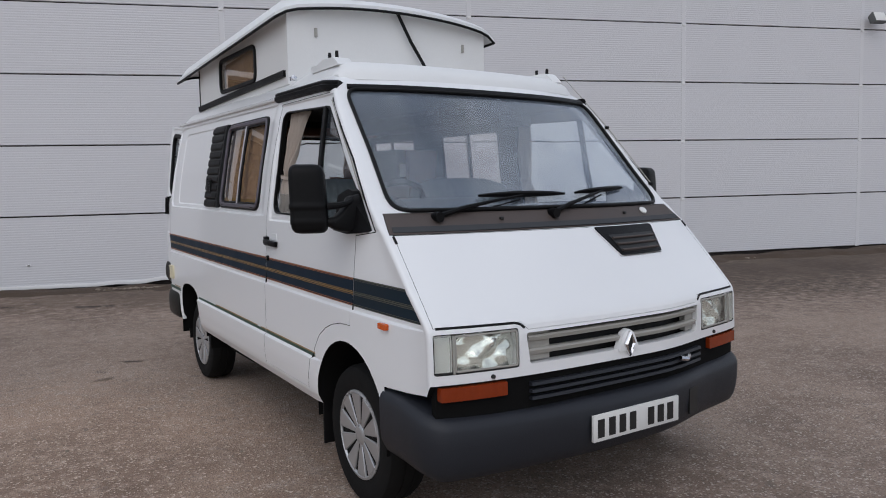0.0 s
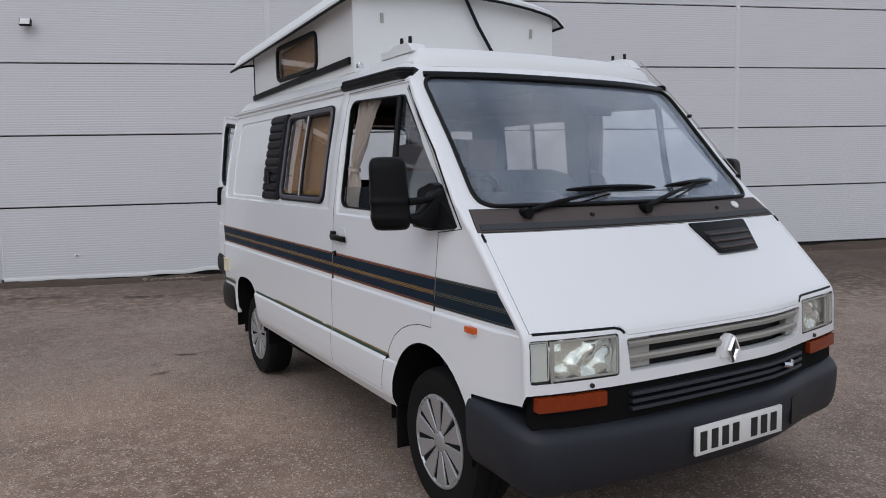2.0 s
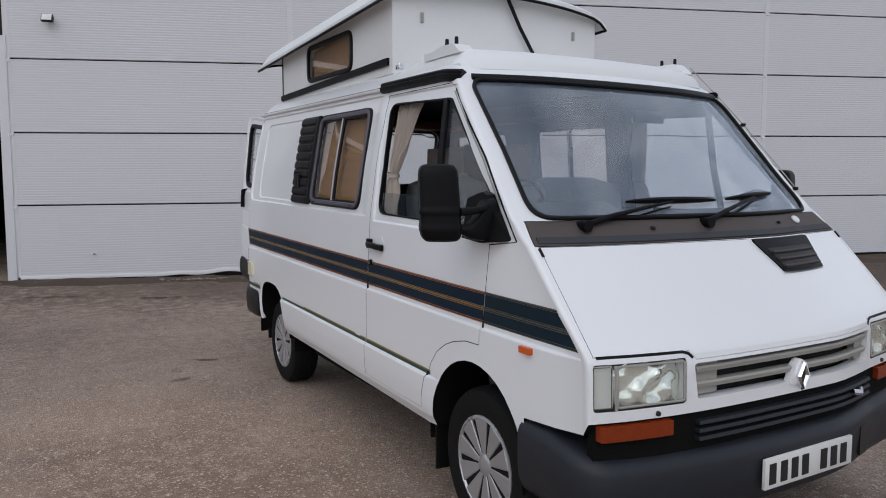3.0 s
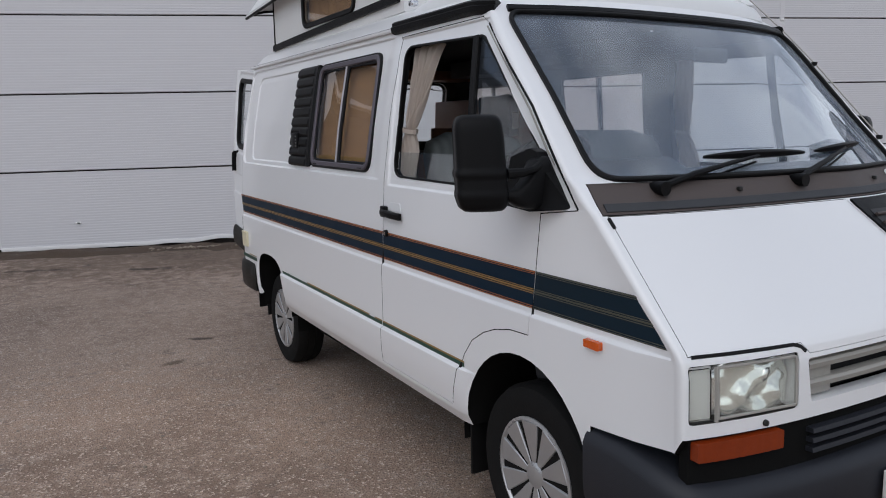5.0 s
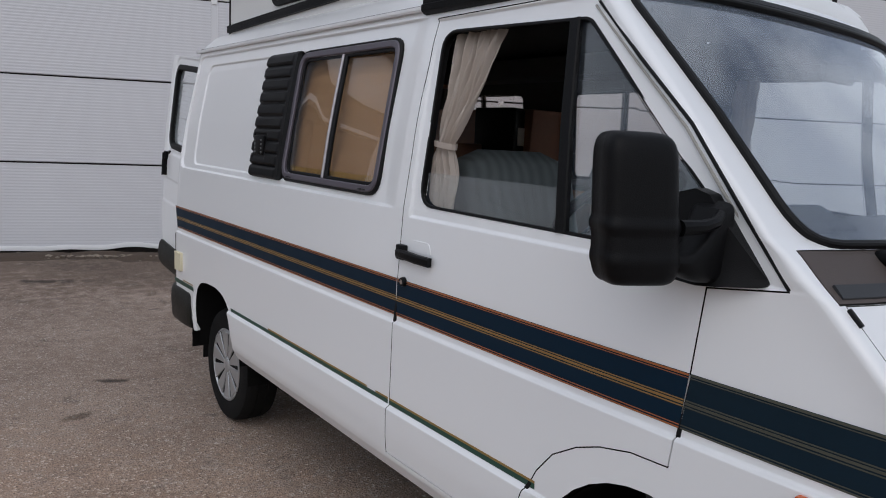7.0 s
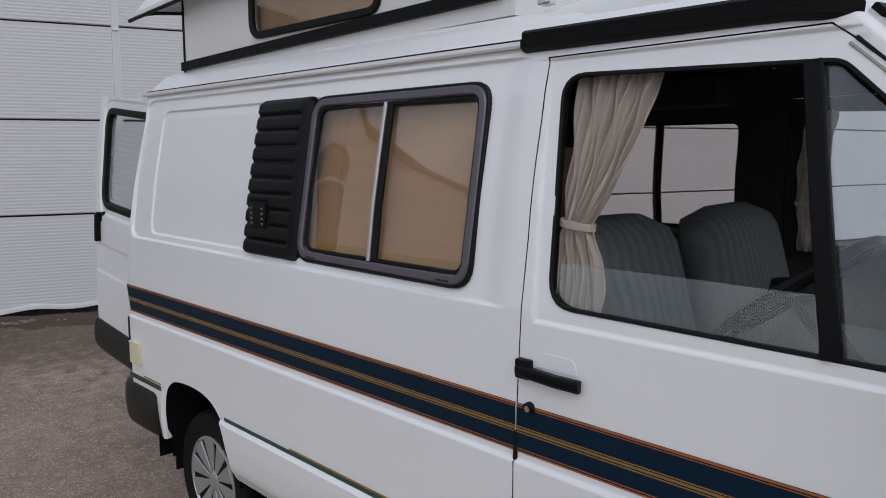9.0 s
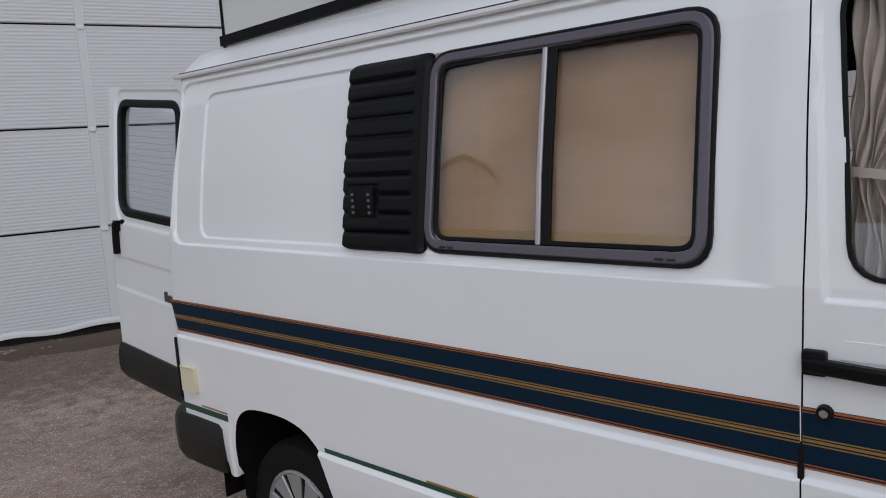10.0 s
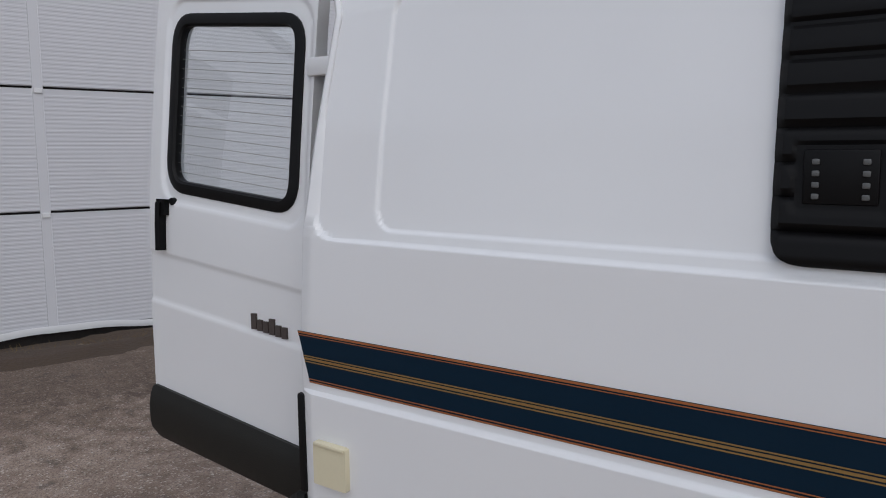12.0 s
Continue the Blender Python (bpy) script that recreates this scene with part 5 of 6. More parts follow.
pl = part("number_plate", boxed(-0.262, 0.262, -0.830, -0.816, 0.398, 0.509, 0.002), PLATE, fb, "white plate with plain black bars", rake=True)
for xx in (-0.222, -0.158, -0.096, -0.034, 0.078, 0.140, 0.202):
    part("plate_bar", boxed(xx - 0.018, xx + 0.020, -0.8315, -0.829, 0.414, 0.490), INK, pl, rake=True)

# bonnet vent
vent = rounded([(0.118, 1.243), (0.186, 1.118), (0.508, 1.118), (0.580, 1.243)], 0.012, 3)
vn = part("bonnet_vent", patch(vent, on_front(0.012), 0.06, 0.03), BLACK, van, "black plastic air intake in the bonnet", rake=True)
part("vent_hollow", patch([(0.200, 1.130), (0.490, 1.130), (0.535, 1.207), (0.176, 1.207)], on_front(0.0135), 0.06, 0.003), INK, vn, rake=True)
for zz in (1.138, 1.164, 1.190):
    w0, w1 = 0.198 - (zz - 1.130) * 0.25, 0.492 + (zz - 1.130) * 0.5
    part("vent_slat", sweep([on_front(0.014)(w0 + (w1 - w0) * i / 6, zz) for i in range(7)], bar(0.010, 0.010), [(0, -0.72, 0.69)] * 7), COWL, vn, rake=True)

for s in (-1, 1):
    part("bonnet_stop", sweep([on_front(0.001)(s * 0.917, z) for z in (1.240, 1.228, 1.214)], bar(0.009, 0.006), [(0, -0.7, 0.7)] * 3), RUBBER, van, "small black rubber stop", rake=True)

# wipers and jets
for px, pz, b0, z0, b1, z1 in ((-0.69, 1.314, -0.435, 1.396, 0.070, 1.398), (-0.08, 1.315, 0.140, 1.402, 0.570, 1.420)):
    nrm = Vector((0, -0.72, 0.69))
    ax, az = b0 * 0.55 + b1 * 0.45, (z0 + z1) / 2
    p0, p1 = on_front(0.012)(px, pz), on_front(0.034)(ax, az)
    wi = part("wiper", sweep([p0, p0 * 0.7 + p1 * 0.3 + nrm * 0.016, p0 * 0.35 + p1 * 0.65 + nrm * 0.012, p1], circle(0.0075, 8), [nrm] * 4, taper=lambda t: 1.7 - 1.0 * t), BLACK, van, "black wiper arm with blade", rake=True)
    part("pivot", lathe([(0.0, 0.03), (0.016, 0.028), (0.022, 0.0), (0.022, -0.03), (0.0, -0.03)], 12, "y", centre=(p0.x, p0.y, p0.z)), BLACK, wi, rake=True)
    part("link_rod", sweep([p0 * 0.62 + on_front(0.014)(ax, az) * 0.38 + Vector((0.05, 0, -0.012)), on_front(0.022)(ax - 0.02, az - 0.020)], circle(0.004, 6), [nrm] * 2), BLACK, wi, rake=True)
    n = 12
    line = [on_front(0.010)(b0 + (b1 - b0) * i / n, z0 + (z1 - z0) * i / n) for i in range(n + 1)]
    part("blade", sweep(line, [(-0.006, -0.006), (-0.011, 0.004), (-0.005, 0.020), (0.005, 0.020), (0.011, 0.004), (0.006, -0.006)], [nrm] * (n + 1), taper=lambda t: 0.40 + 0.75 * math.sin(math.pi * t) ** 0.7), RUBBER, wi, rake=True)
for x in (-0.38, 0.42):
    part("washer_jet", boxed(x - 0.008, x + 0.008, front_y(x, 1.30) - 0.016, front_y(x, 1.30), 1.293, 1.307, 0.003), INK, van, rake=True)
cap = part("washer_cap", lathe([(0.0, 0.006), (0.020, 0.005), (0.022, 0.0), (0.0, 0.0)], 14, "z"), PLATE, van, "white round cap on the cowl")
cap.matrix_world = Matrix.Translation((0.61, front_y(0.61, 1.30) + 0.085, rake_z(-0.3, 1.305))) @ Euler((radians(46), 0, 0)).to_matrix().to_4x4()


pole = [Vector((interp(z, HALF_Z, HALF_X) - 0.016, front_y(interp(z, HALF_Z, HALF_X) - 0.03, z) - 0.002, z + 0.012)) for z in (1.43, 1.60, 1.76, 1.90)]
ae = part("aerial", sweep(pole + [Vector((0.815, 0.545, 2.105))], circle(0.0028, 6), [(1, 0, 0)] * 5), GRILLE, van, "thin grey whip aerial along the windscreen pillar", rake=True)
for q in (pole[0], pole[2]):
    part("aerial_clip", boxed(q.x - 0.014, q.x + 0.006, q.y - 0.010, q.y + 0.012, q.z - 0.010, q.z + 0.008, 0.003), RUBBER, ae, rake=True)


# ---- door mirrors ----
def mirror(s):
    root = new("door_mirror")
    root.parent = van
    tagged(root, "tall black plastic door mirror")
    def P(x, y, z):
        return Vector((s * x, y, z))
    # housing: a rounded block, turned a little, with two moulded bands round its lower half
    def swell(z):
        hump = lambda c, w: math.exp(-((z - c) / w) ** 4)
        return 1.0 + 0.062 * hump(1.364, 0.011) + 0.032 * hump(1.300, 0.012)

    bm = bmesh.new()
    rows, around = 52, 28
    rings = []
    for j in range(rows + 1):
        t = j / rows
        t = t + 0.06 * math.sin(2 * math.pi * t) * -1
        z = 1.250 + 0.288 * t
        k = math.sqrt(max(0.0, 1 - (2 * abs(t - 0.5)) ** 9))
        fat = swell(z) * (1.03 - 0.06 * t)
        wdt, dep = 0.079 * (0.55 + 0.45 * k) * fat, 0.052 * (0.45 + 0.55 * k) * fat
        ring_ = []
        for i in range(around):
            a = 2 * math.pi * i / around
            c, sn = math.cos(a), math.sin(a)
            e = 0.45
            rim = 1.07 if sn > 0.35 else 1.0
            ring_.append((math.copysign(abs(c) ** e, c) * wdt * rim, math.copysign(abs(sn) ** e, sn) * dep - 0.012 * k))
        rings.append([bm.verts.new(P(1.150 + 0.004 * t + x_ * 0.90 - y_ * 0.42, -0.052 + 0.02 * t + y_ * 0.9 + x_ * 0.36, z)) for x_, y_ in ring_])
    for a, b in zip(rings, rings[1:]):
        for i in range(around):
            bm.faces.new((a[i], a[(i + 1) % around], b[(i + 1) % around], b[i]))
    bm.faces.new(rings[0]), bm.faces.new(rings[-1])
    part("housing", bm, BLACK, root, rake=True)
    # a deep moulded arm that runs into the foot
    bm = bmesh.new()
    rings = []
    for x_, y_, z0, z1, d_ in ((1.118, -0.085, 1.290, 1.312, 0.018), (1.085, -0.098, 1.276, 1.314, 0.024), (1.062, -0.102, 1.262, 1.318, 0.028), (1.030, -0.102, 1.254, 1.345, 0.032), (0.990, -0.095, 1.250, 1.400, 0.040), (0.955, -0.090, 1.248, 1.412, 0.046)):
        rings.append([bm.verts.new(P(x_, y_ + yy, zz)) for yy, zz in rect(-d_, d_, z0, z1, min(0.024, d_ * 0.8), 4)])
    for a, b in zip(rings, rings[1:]):
        for i in range(len(a)):
            bm.faces.new((a[i], a[(i + 1) % len(a)], b[(i + 1) % len(a)], b[i]))
    bm.faces.new(rings[0]), bm.faces.new(rings[-1])
    part("arm", bm, BLACK, root, rake=True)
    part("arm_ridge", sweep([P(1.10, -0.116, 1.363), P(1.055, -0.132, 1.366), P(1.015, -0.134, 1.374), P(0.985, -0.124, 1.388)], circle(0.016, 10), [(0, -1, 0)] * 4, taper=lambda t: 1 - 0.35 * t), BLACK, root, rake=True)
    part("foot", patch(rounded([(0.05, 1.405), (-0.05, 1.434), (-0.085, 1.424), (-0.226, 1.257), (-0.09, 1.242), (0.05, 1.252)], 0.012, 3), lambda y, z, d: P(side_x(y, z) + 0.046 * min(1, max(0.2, (y + 0.23) / 0.1)) - d, y, z), 0.03, 0.05), BLACK, root, rake=True)
    return root


mirror(-1)
far = mirror(1)
far.location = (-0.09, 0.09, 0.0)


# ---- wheels ----
def wheel(x, y):
    w = new("wheel")
    w.parent = van
    tagged(w, "black tyre with silver ten-spoke hubcap")
    prof = [(0.19, -0.085), (0.225, -0.095), (0.275, -0.098), (0.300, -0.088), (0.312, -0.065), (0.314, -0.03), (0.309, -0.027), (0.309, -0.022), (0.314, -0.019), (0.314, 0.019), (0.309, 0.022), (0.309, 0.027), (0.314, 0.03), (0.312, 0.065), (0.300, 0.088), (0.275, 0.098), (0.225, 0.095), (0.19, 0.085), (0.18, 0.0)]
    bm = lathe(prof, 40, "x")
    tyre = part("tyre", bm, TYRE, w)
    part("rim", lathe([(0.0, -0.06), (0.185, -0.06), (0.200, -0.088), (0.204, -0.09), (0.204, -0.06), (0.18, 0.05), (0.0, 0.05)], 32, "x"), UNDER, w)
    part("hubcap", lathe([(0.0, -0.094), (0.020, -0.094), (0.040, -0.090), (0.052, -0.082), (0.055, -0.07), (0.0, -0.07)], 24, "x"), SILVER, w, "silver plastic hubcap")
    ringp = [Vector((-0.088, 0.194 * math.cos(a), 0.194 * math.sin(a))) for a in [2 * math.pi * i / 40 for i in range(40)]]
    part("hub_ring", sweep(ringp, [(-0.009, -0.006), (-0.007, 0.005), (0.004, 0.008), (0.010, 0.0), (0.009, -0.006)], [(-1, 0, 0)] * 40, True), SILVER, w)
    sp = bmesh.new()
    prism(rounded([(0.040, -0.011), (0.186, -0.044), (0.186, 0.044), (0.040, 0.011)], 0.006, 3), "z", 0.0, 0.008, sp)
    bmesh.ops.bevel(sp, geom=[e for e in sp.edges if all(v.co.z > 0.007 for v in e.verts)], offset=0.003, segments=1, affect="EDGES")
    for v in sp.verts:
        r = v.co.x
        v.co = Vector((-0.078 - v.co.z - 0.010 * math.sin((r - 0.04) / 0.15 * math.pi * 0.7), r, v.co.y))
    bmesh.ops.recalc_face_normals(sp, faces=sp.faces)
    me = bpy.data.meshes.new("spoke")
    sp.to_mesh(me)
    sp.free()
    me.materials.append(SILVER)
    sharpen(me)
    for k in range(10):
        o = new("spoke", me)
        o.parent = w
        o.rotation_euler = (2 * math.pi * k / 10 + 0.2, 0, 0)
    w.location = (x, y, 0.313)
    if x > 0:
        w.rotation_euler = (0, 0, math.pi)
    return w


wheel(-0.838, -0.01), wheel(0.838, -0.01)
for x in (-0.815, 0.815):
    back = wheel(x, 2.795)
    back.scale, back.location.z = (0.955, 0.955, 0.955), 0.299
for s in (-1, 1):
    part("mudflap", boxed(s * 0.72, s * 0.93, 0.385, 0.398, 0.16, 0.42, 0.003), RUBBER, van)
    part("mudflap", boxed(s * 0.70, s * 0.92, 3.10, 3.113, 0.262, 0.46, 0.003), RUBBER, van)
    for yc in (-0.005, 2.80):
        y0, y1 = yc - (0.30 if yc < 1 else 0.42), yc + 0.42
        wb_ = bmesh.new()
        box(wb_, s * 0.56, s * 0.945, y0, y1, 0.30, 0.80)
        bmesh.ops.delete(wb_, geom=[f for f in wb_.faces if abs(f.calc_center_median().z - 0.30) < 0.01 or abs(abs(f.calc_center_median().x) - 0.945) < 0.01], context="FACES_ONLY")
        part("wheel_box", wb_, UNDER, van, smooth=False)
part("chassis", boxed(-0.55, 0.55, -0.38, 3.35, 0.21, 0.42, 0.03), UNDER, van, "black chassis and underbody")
# added black slab: blocks light under the van, stands in for sill shadow
part("underfloor_shade_slab", boxed(-0.80, 0.80, 0.46, 2.40, 0.265, 0.41, 0.02), UNDER, van)
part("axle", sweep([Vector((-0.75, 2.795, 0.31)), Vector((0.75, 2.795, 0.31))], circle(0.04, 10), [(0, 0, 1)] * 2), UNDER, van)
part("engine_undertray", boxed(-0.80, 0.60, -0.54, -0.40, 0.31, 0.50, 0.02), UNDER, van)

# ---- rear bumper and open rear door ----
path = [(-0.985, 3.135), (-0.995, 3.16), (-1.000, 3.30), (-0.998, 3.43), (-0.980, 3.495), (-0.925, 3.548), (-0.80, 3.566), (-0.40, 3.575), (0, 3.575)]
path += [(-x, y) for x, y in reversed(path[:-1])]
rb_ = bmesh.new()
rings = []
for i, (x, y) in enumerate(path):
    a, b = path[max(0, i - 1)], path[min(len(path) - 1, i + 1)]
    t = Vector((b[0] - a[0], b[1] - a[1], 0)).normalized()
    o = Vector((-t.y, t.x, 0))
    rings.append([rb_.verts.new(Vector((x, y, z)) + o * d) for d, z in ((-0.05, 0.400), (-0.014, 0.390), (-0.002, 0.415), (0.004, 0.50), (0.0, 0.560), (-0.012, 0.585), (-0.03, 0.594), (-0.05, 0.590))])
for a, b in zip(rings, rings[1:]):
    for i in range(len(a)):
        rb_.faces.new((a[i], a[(i + 1) % len(a)], b[(i + 1) % len(a)], b[i]))
rb_.faces.new(rings[0]), rb_.faces.new(rings[-1][::-1])
part("rear_bumper", rb_, OLIVE, van, "faded grey-brown rear bumper", rake=True)
part("arch_lip", sweep([Vector((-0.962, 3.070, 0.615)), Vector((-0.966, 3.092, 0.57)), Vector((-0.962, 3.100, 0.46)), Vector((-0.950, 3.105, 0.39))], [(-0.020, -0.02), (-0.020, 0.012), (-0.008, 0.022), (0.020, 0.018), (0.024, -0.02)], [(-1, 0, 0)] * 4), WHITE, van, rake=True)

HINGE = Vector((-0.815, 3.562, 0))
DIR = Vector((0.0, 1.0, 0))
OUT = Vector((-DIR.y, DIR.x, 0))


def on_rear(s, z, depth=0.0, off=0.0):
    """Lays (way from the hinge, height) on the outside of the open rear door."""
    lean = interp(z, [0.55, 1.05, 1.30, 1.55, 1.83, 2.0], [0.0, 0.0, 0.008, 0.03, 0.062, 0.085])
    k = 0.006 * step((1.035 - z) / 0.014 + 0.5) - 0.005 * step((1.190 - z) / 0.014 + 0.5)
    sd = box_sdf(s, z, 0.020, 0.825, 1.36, 1.985, 0.09)
    k -= 0.008 * step(0.5 - sd / 0.014)
    p = HINGE + DIR * s * 0.775 + OUT * (off + k - depth - lean)
    z += 0.09 * (s - 0.45)
    return Vector((p.x, p.y, z - RAKE * (p.y - PIVOT)))



def rear_panel():
    cells_s = sorted({round(v, 4) for v in [i * 0.06 for i in range(16)] + [0.020 + 0.01 * k for k in range(-1, 10)] + [0.815 + 0.01 * k for k in range(-8, 3)] + [0.89]})
    cells_z = sorted({round(v, 4) for v in [0.60 + 0.06 * i for i in range(24)] + [c + 0.007 * k for c, a, b in ((1.035, -2, 2), (1.19, -2, 2), (1.36, -2, 10), (1.975, -12, 2)) for k in range(a, b + 1)] + [2.0]})
    bm = bmesh.new()
    g0 = [[bm.verts.new(on_rear(s, z)) for z in cells_z] for s in cells_s]
    g1 = [[bm.verts.new(on_rear(s, z, 0.045)) for z in cells_z] for s in cells_s]
    n, m = len(cells_s), len(cells_z)
    for i in range(n - 1):
        for j in range(m - 1):
            bm.faces.new((g0[i][j], g0[i + 1][j], g0[i + 1][j + 1], g0[i][j + 1]))
            bm.faces.new((g1[i][j], g1[i][j + 1], g1[i + 1][j + 1], g1[i + 1][j]))
    loop = [(i, 0) for i in range(n)] + [(n - 1, j) for j in range(1, m)] + [(i, m - 1) for i in range(n - 2, -1, -1)] + [(0, j) for j in range(m - 2, 0, -1)]
    for a, b in zip(loop, loop[1:] + loop[:1]):
        bm.faces.new((g0[a[0]][a[1]], g0[b[0]][b[1]], g1[b[0]][b[1]], g1[a[0]][a[1]]))
    return as_mesh(bm)


REAR_WIN = rect(0.085, 0.772, 1.412, 1.922, 0.080, 6)
cutter = bmesh.new()
lo = [cutter.verts.new(on_rear(s, z) + OUT * 0.2) for s, z in REAR_WIN]
hi = [cutter.verts.new(on_rear(s, z) - OUT * 0.3) for s, z in REAR_WIN]
cutter.faces.new(lo), cutter.faces.new(hi[::-1])
for i in range(len(lo)):
    k = (i + 1) % len(lo)
    cutter.faces.new((lo[i], hi[i], hi[k], lo[k]))
rear_door = part("rear_door", cut(rear_panel(), as_mesh(cutter)), WHITE, van, "white rear door standing open", rake=True)
rpts = [on_rear(s, z) for s, z in REAR_WIN]
part("window_seal", sweep(rpts, [(-0.021, -0.022), (-0.021, 0.005), (-0.012, 0.010), (0.010, 0.010), (0.016, 0.002), (0.016, -0.022)], [OUT] * len(rpts), True), RUBBER, rear_door, "thick black rubber seal", rake=True)
glazing("rear_pane", patch(REAR_WIN, lambda s, z, d: on_rear(s, z, 0.014 + d), 0.1, 0.004), GLASS, rear_door)
for k in range(14):
    zz = 1.455 + k * 0.029
    part("heater_wire", sweep([on_rear(0.085 + 0.685 * i / 4, zz, 0.012) for i in range(5)], circle(0.0008, 4), [OUT] * 5), GRILLE, rear_door, rake=True)
part("door_strip", patch(rounded([(0.002, 0.598), (0.86, 0.585), (0.895, 0.62), (0.895, 0.755), (0.002, 0.752)], [0.005, 0.03, 0.02, 0.01, 0.005]), lambda s, z, d: on_rear(s, z, d, 0.030 - 0.02 * abs((z - 0.67) / 0.085) ** 3), 0.03, 0.05), OLIVE, rear_door, "grey-brown plastic strip", rake=True)
hd = part("door_handle", sweep([on_rear(0.806, z, 0, 0.016) for z in (1.205, 1.225, 1.28, 1.335, 1.355)], [(-0.011, -0.02), (-0.011, 0.010), (0, 0.016), (0.011, 0.010), (0.011, -0.02)], [OUT] * 5), BLACK, rear_door, "black plastic pull handle", rake=True)
part("handle_head", sweep([on_rear(0.798, z, 0, 0.006) for z in (1.315, 1.365)], [(-0.020, -0.01), (-0.020, 0.014), (0.020, 0.014), (0.020, -0.01)], [OUT] * 2), BLACK, rear_door, rake=True)
part("door_lock", sweep([on_rear(0.752, 1.362, 0, -0.004), on_rear(0.752, 1.362, 0, 0.008)], circle(0.012, 12), [(0, 0, 1)] * 2), RUBBER, rear_door, rake=True)
for i in range(6):
    part("badge_bar", sweep([on_rear(0.275 - i * 0.032, 1.045, 0, 0.003), on_rear(0.275 - i * 0.032 + 0.002, 1.045 + (0.045 if i in (0, 3) else 0.032), 0, 0.003)], [(-0.010, -0.004), (-0.010, 0.004), (0.010, 0.004), (0.010, -0.004)], [OUT] * 2), COWL, rear_door, "plain grey badge bar", rake=True)
for zz, xx in ((0.86, -0.815), (1.685, -0.768)):
    part("hinge", boxed(xx, xx + 0.045, 3.430, 3.585, zz, zz + 0.05, 0.006), WHITE, van, "white rear door hinge", rake=True)
part("tail_window_seal", sweep([Vector((x, interp(z, TAIL_Z, TAIL_Y) + 0.002, z)) for x, z in TAIL_WIN], bar(0.035, 0.01), [(0, 1, 0)] * len(TAIL_WIN), True), RUBBER, van, rake=True)
glazing("tail_pane", patch(TAIL_WIN, lambda x, z, d: Vector((x, interp(z, TAIL_Z, TAIL_Y) - 0.008 - d, z)), 0.2, 0.004), GLASS, van)


# ---- inside ----
part("floor_mat", boxed(-0.54, 0.54, -0.30, 3.35, 0.50, 0.53), DASH, van, rake=True)
dash = part("dashboard", prism(rounded([(-0.30, 0.62), (0.10, 0.62), (0.20, 1.10), (0.15, 1.332), (0.02, 1.342), (-0.14, 1.315), (-0.26, 1.28)], 0.03, 4), "x", -0.83, 0.83), DASH, van, "dark grey moulded dashboard", rake=True)
part("instrument_hood", prism(rounded([(-0.06, 1.28), (0.13, 1.28), (0.15, 1.355), (0.05, 1.385), (-0.06, 1.335)], 0.015, 3), "x", -0.66, -0.24), DASH, dash, rake=True)
sc = Vector((-0.45, 0.575, 1.325))
ax = Vector((0, -0.62, -0.78)).normalized()
u1 = Vector((1, 0, 0))
u2 = ax.cross(u1)
sw_ = part("steering_wheel", sweep([sc + u1 * 0.215 * math.cos(a) + u2 * 0.215 * math.sin(a) for a in [2 * math.pi * i / 32 for i in range(32)]], circle(0.017, 8), ax, True), RUBBER, van, "black steering wheel", rake=True)
for a in (0.25, math.pi - 0.25, -math.pi / 2):
    part("wheel_spoke", sweep([sc, sc + (u1 * math.cos(a) + u2 * math.sin(a)) * 0.21], circle(0.016, 6), [ax] * 2), RUBBER, sw_, rake=True)
part("hub_pad", lathe([(0, 0.03), (0.06, 0.025), (0.07, -0.02), (0, -0.03)], 16, "z", centre=tuple(sc)), RUBBER, sw_, rake=True)
part("steering_column", sweep([sc, sc + ax * 0.60], circle(0.035, 8), [(1, 0, 0)] * 2), DASH, sw_, rake=True)


def seat(x, half_w=0.268, name="cab_seat"):
    r = new(name)
    r.parent = van
    tagged(r, "grey-green striped cloth seat")
    part("cushion", boxed(x - half_w + 0.018, x + half_w - 0.018, 0.50, 1.00, 0.86, 1.02, 0.05), SEATCLOTH, r, rake=True)
    bm = bmesh.new()
    rings = []
    for j in range(13):
        t = j / 12
        z, yc = 0.98 + 0.50 * t, 0.98 + 0.13 * t
        k = math.sqrt(max(0.0, 1 - max(0, (t - 0.72) / 0.28) ** 3))
        ring_ = []
        for i in range(32):
            a = 2 * math.pi * i / 32
            c, sn = math.cos(a), math.sin(a)
            rib = 1 + 0.006 * math.cos(i * math.pi)
            ring_.append((x + math.copysign(abs(c) ** 0.55, c) * half_w * (0.55 + 0.45 * k), yc + math.copysign(abs(sn) ** 0.6, sn) * 0.098 * rib * (0.3 + 0.7 * k), z))
        rings.append([bm.verts.new(p) for p in ring_])
    for a, b in zip(rings, rings[1:]):
        for i in range(32):
            bm.faces.new((a[i], a[(i + 1) % 32], b[(i + 1) % 32], b[i]))
    bm.faces.new(rings[0]), bm.faces.new(rings[-1])
    part("backrest", bm, SEATCLOTH, r, rake=True)
    part("pedestal", boxed(x - 0.2, x + 0.2, 0.55, 0.95, 0.53, 0.86, 0.02), DASH, r, rake=True)


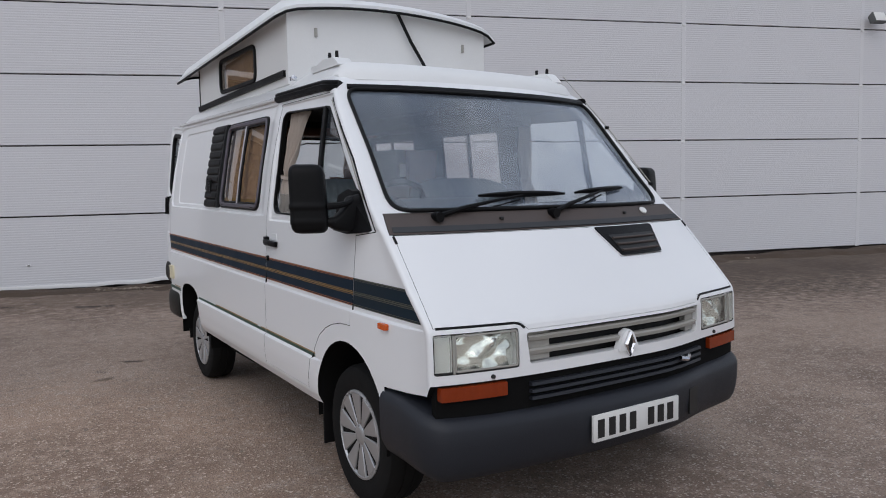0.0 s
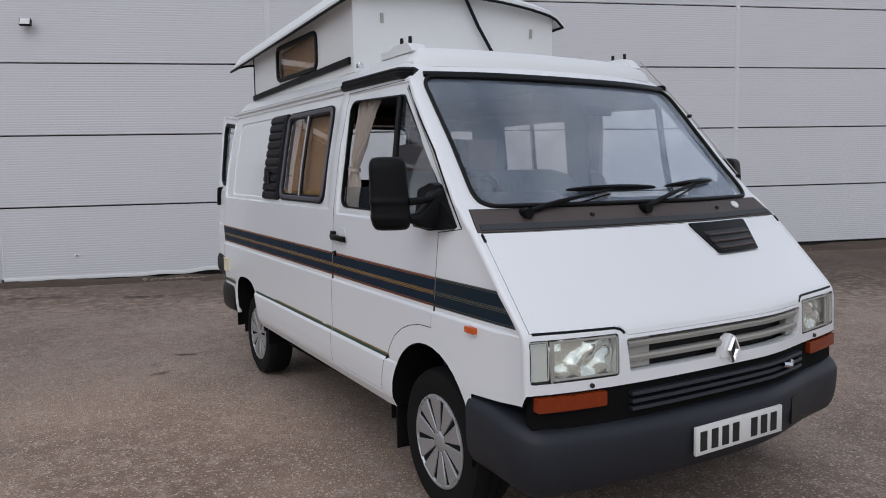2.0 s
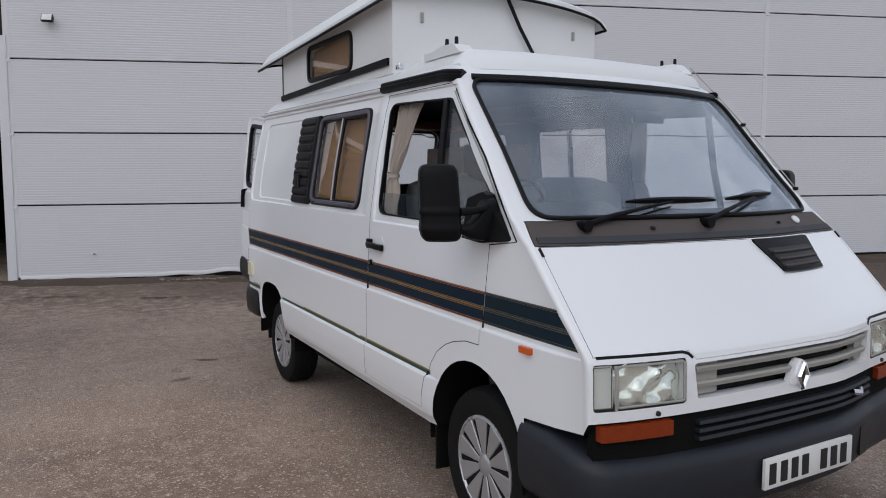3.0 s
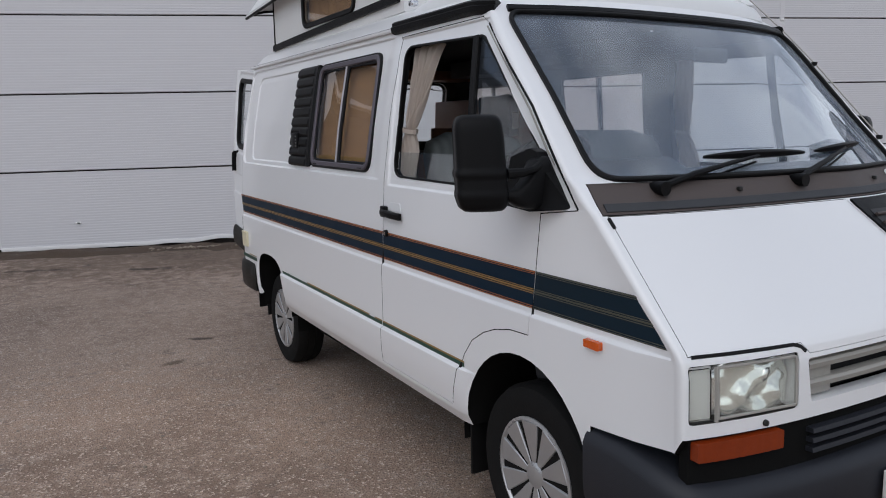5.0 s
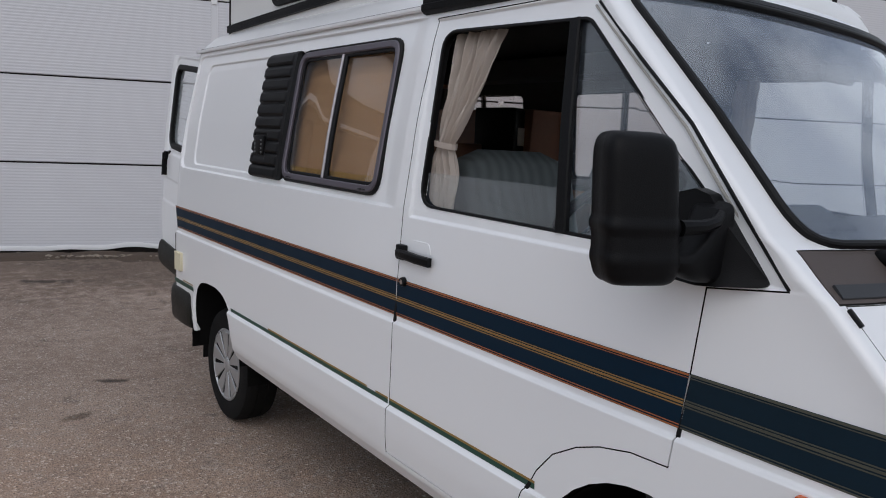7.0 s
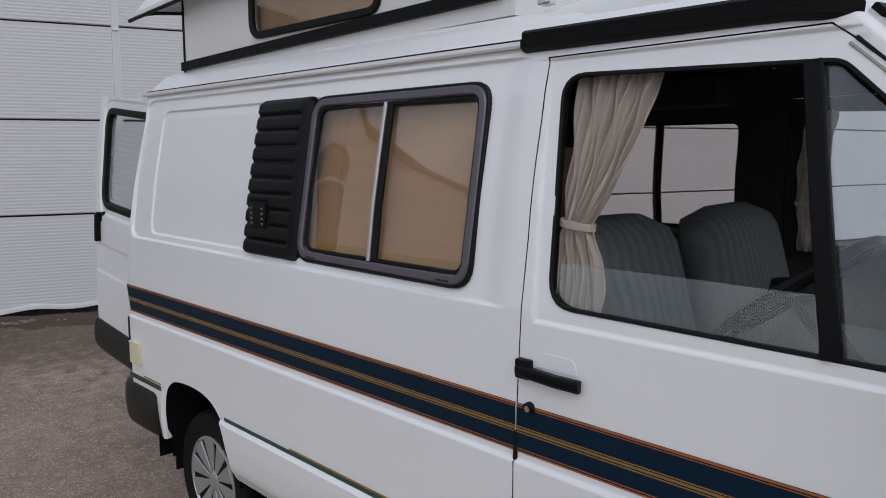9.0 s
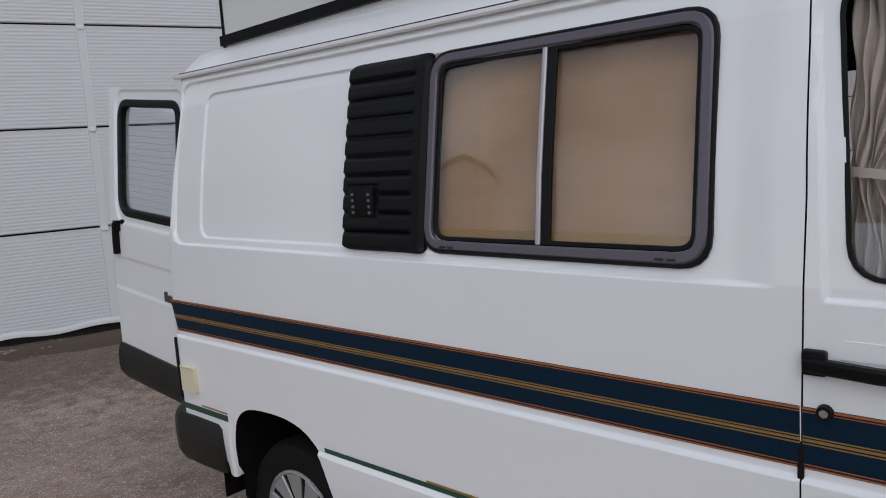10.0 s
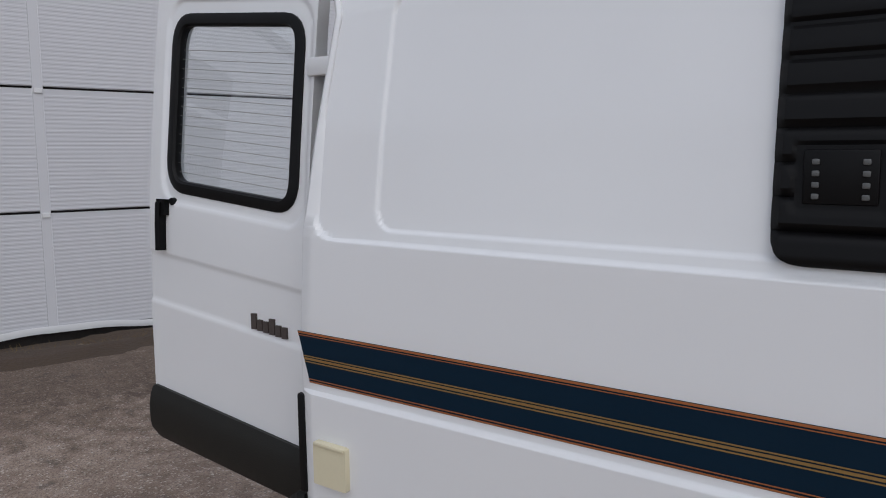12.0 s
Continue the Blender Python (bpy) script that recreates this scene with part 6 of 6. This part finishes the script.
seat(-0.45), seat(0.41, 0.40)
kt = part("kitchen_unit", boxed(0.42, 0.86, 1.45, 3.30, 0.53, 1.30, 0.01), WOOD, van, "brown wood veneer cupboard unit", rake=True)
part("worktop", boxed(0.40, 0.87, 1.44, 3.31, 1.30, 1.33, 0.006), LINING, kt, rake=True)
bn = part("bench_base", boxed(-0.56, -0.30, 1.35, 3.25, 0.53, 0.90, 0.01), WOOD, van, "brown wood veneer bench", rake=True)
part("bench_cushion", boxed(-0.85, -0.30, 1.36, 3.24, 0.90, 1.04, 0.04), SEATCLOTH, bn, rake=True)
part("rear_locker", boxed(-0.80, 0.80, 3.05, 3.30, 1.86, 1.93, 0.01), WOOD, van, "brown veneer roof locker", rake=True)
part("rear_cabinet", boxed(0.58, 0.84, 2.06, 3.28, 1.335, 1.705, 0.012), WOOD, van, "brown veneer cabinet below the far window", rake=True)
ov = new("microwave_oven")
ov.matrix_world = Matrix.Translation((0.64, 2.34, 1.46)) @ Euler((0, 0, 0.25)).to_matrix().to_4x4()
tagged(ov, "small black microwave oven on the cupboard with a paper note", "oven")
part("casing", boxed(-0.19, 0.19, -0.12, 0.15, 0.0, 0.27, 0.012), SATIN, ov)
part("oven_door", boxed(-0.185, 0.10, -0.132, -0.121, 0.012, 0.258, 0.006), RUBBER, ov, "glossy black oven door")
part("handle", boxed(0.082, 0.094, -0.150, -0.133, 0.05, 0.22, 0.004), LAMPGREY, ov)
part("dial", lathe([(0.0, -0.140), (0.018, -0.138), (0.020, -0.121), (0.0, -0.121)], 16, "y", centre=(0.145, 0, 0.09)), LAMPGREY, ov)
part("paper_note", boxed(-0.16, -0.06, -0.136, -0.133, 0.06, 0.16), CURTAIN, ov, "pale paper note")
part("locker_side", boxed(0.55, 0.78, 1.25, 3.0, 1.87, 1.98, 0.01), LINING, van, rake=True)
part("partition", boxed(0.0, 0.42, 2.30, 2.34, 0.53, 1.50, 0.01), WOOD, van, "brown veneer partition", rake=True)
part("rear_view_mirror", boxed(0.10, 0.30, 0.235, 0.26, 1.755, 1.815, 0.008), RUBBER, van, rake=True)


def curtain(s, y_edge, y_open, ztop, ztie, zbot, name="curtain"):
    """A gathered curtain, tied back to the rear edge of the door window."""
    bm = bmesh.new()
    nz, nk = 60, 150
    rows = []
    for j in range(nz + 1):
        z = ztop + (zbot - ztop) * j / nz
        if z > ztie:
            t = (ztop - z) / (ztop - ztie)
            wdt = y_open + (0.085 - y_open) * t ** 1.6
        else:
            t = (ztie - z) / (ztie - zbot)
            wdt = 0.085 + 0.055 * math.sin(min(1, t * 1.2) * math.pi / 2)
        pinch = 1 - 0.5 * math.exp(-((z - ztie) / 0.03) ** 2)
        row = []
        for i in range(nk + 1):
            q = i / nk
            fold = 0.010 * pinch * math.sin(q * 58 + 1.6 * math.sin(z * 7 + q * 4)) + 0.005 * pinch * math.sin(q * 97 + 2.2 * math.sin(z * 11 + 2 * q)) + 0.006 * math.sin(q * 23 + z * 14) + 0.006 * noise.noise((q * 5, z * 9, 3))
            y = y_edge - wdt * q
            row.append(bm.verts.new((s * (half(y, z) - 0.055 + fold), y + 0.004 * math.sin(z * 40 + q * 20), z)))
        rows.append(row)
    for j in range(nz):
        for i in range(nk):
            bm.faces.new((rows[j][i], rows[j + 1][i], rows[j + 1][i + 1], rows[j][i + 1]))
    c = tagged(part(name, bm, CURTAIN, None, rake=True), "cream cotton curtain tied back in the van door window", "curtain", "cab curtains")
    tie = [Vector((s * (half(y_edge - 0.04, ztie) - 0.055 + 0.026 * math.cos(a)), y_edge - 0.042 + 0.050 * math.sin(a), ztie + 0.006 * math.sin(a))) for a in [2 * math.pi * i / 16 for i in range(16)]]
    part("tie_back", sweep(tie, [(-0.009, -0.002), (-0.009, 0.002), (0.009, 0.002), (0.009, -0.002)], [(p - Vector((s * (half(y_edge, ztie) - 0.055), y_edge - 0.045, ztie))) for p in tie], True), CURTAIN, c, rake=True)


curtain(-1, 0.985, 0.22, 1.842, 1.490, 1.27), curtain(1, 0.985, 0.12, 1.842, 1.465, 1.27)
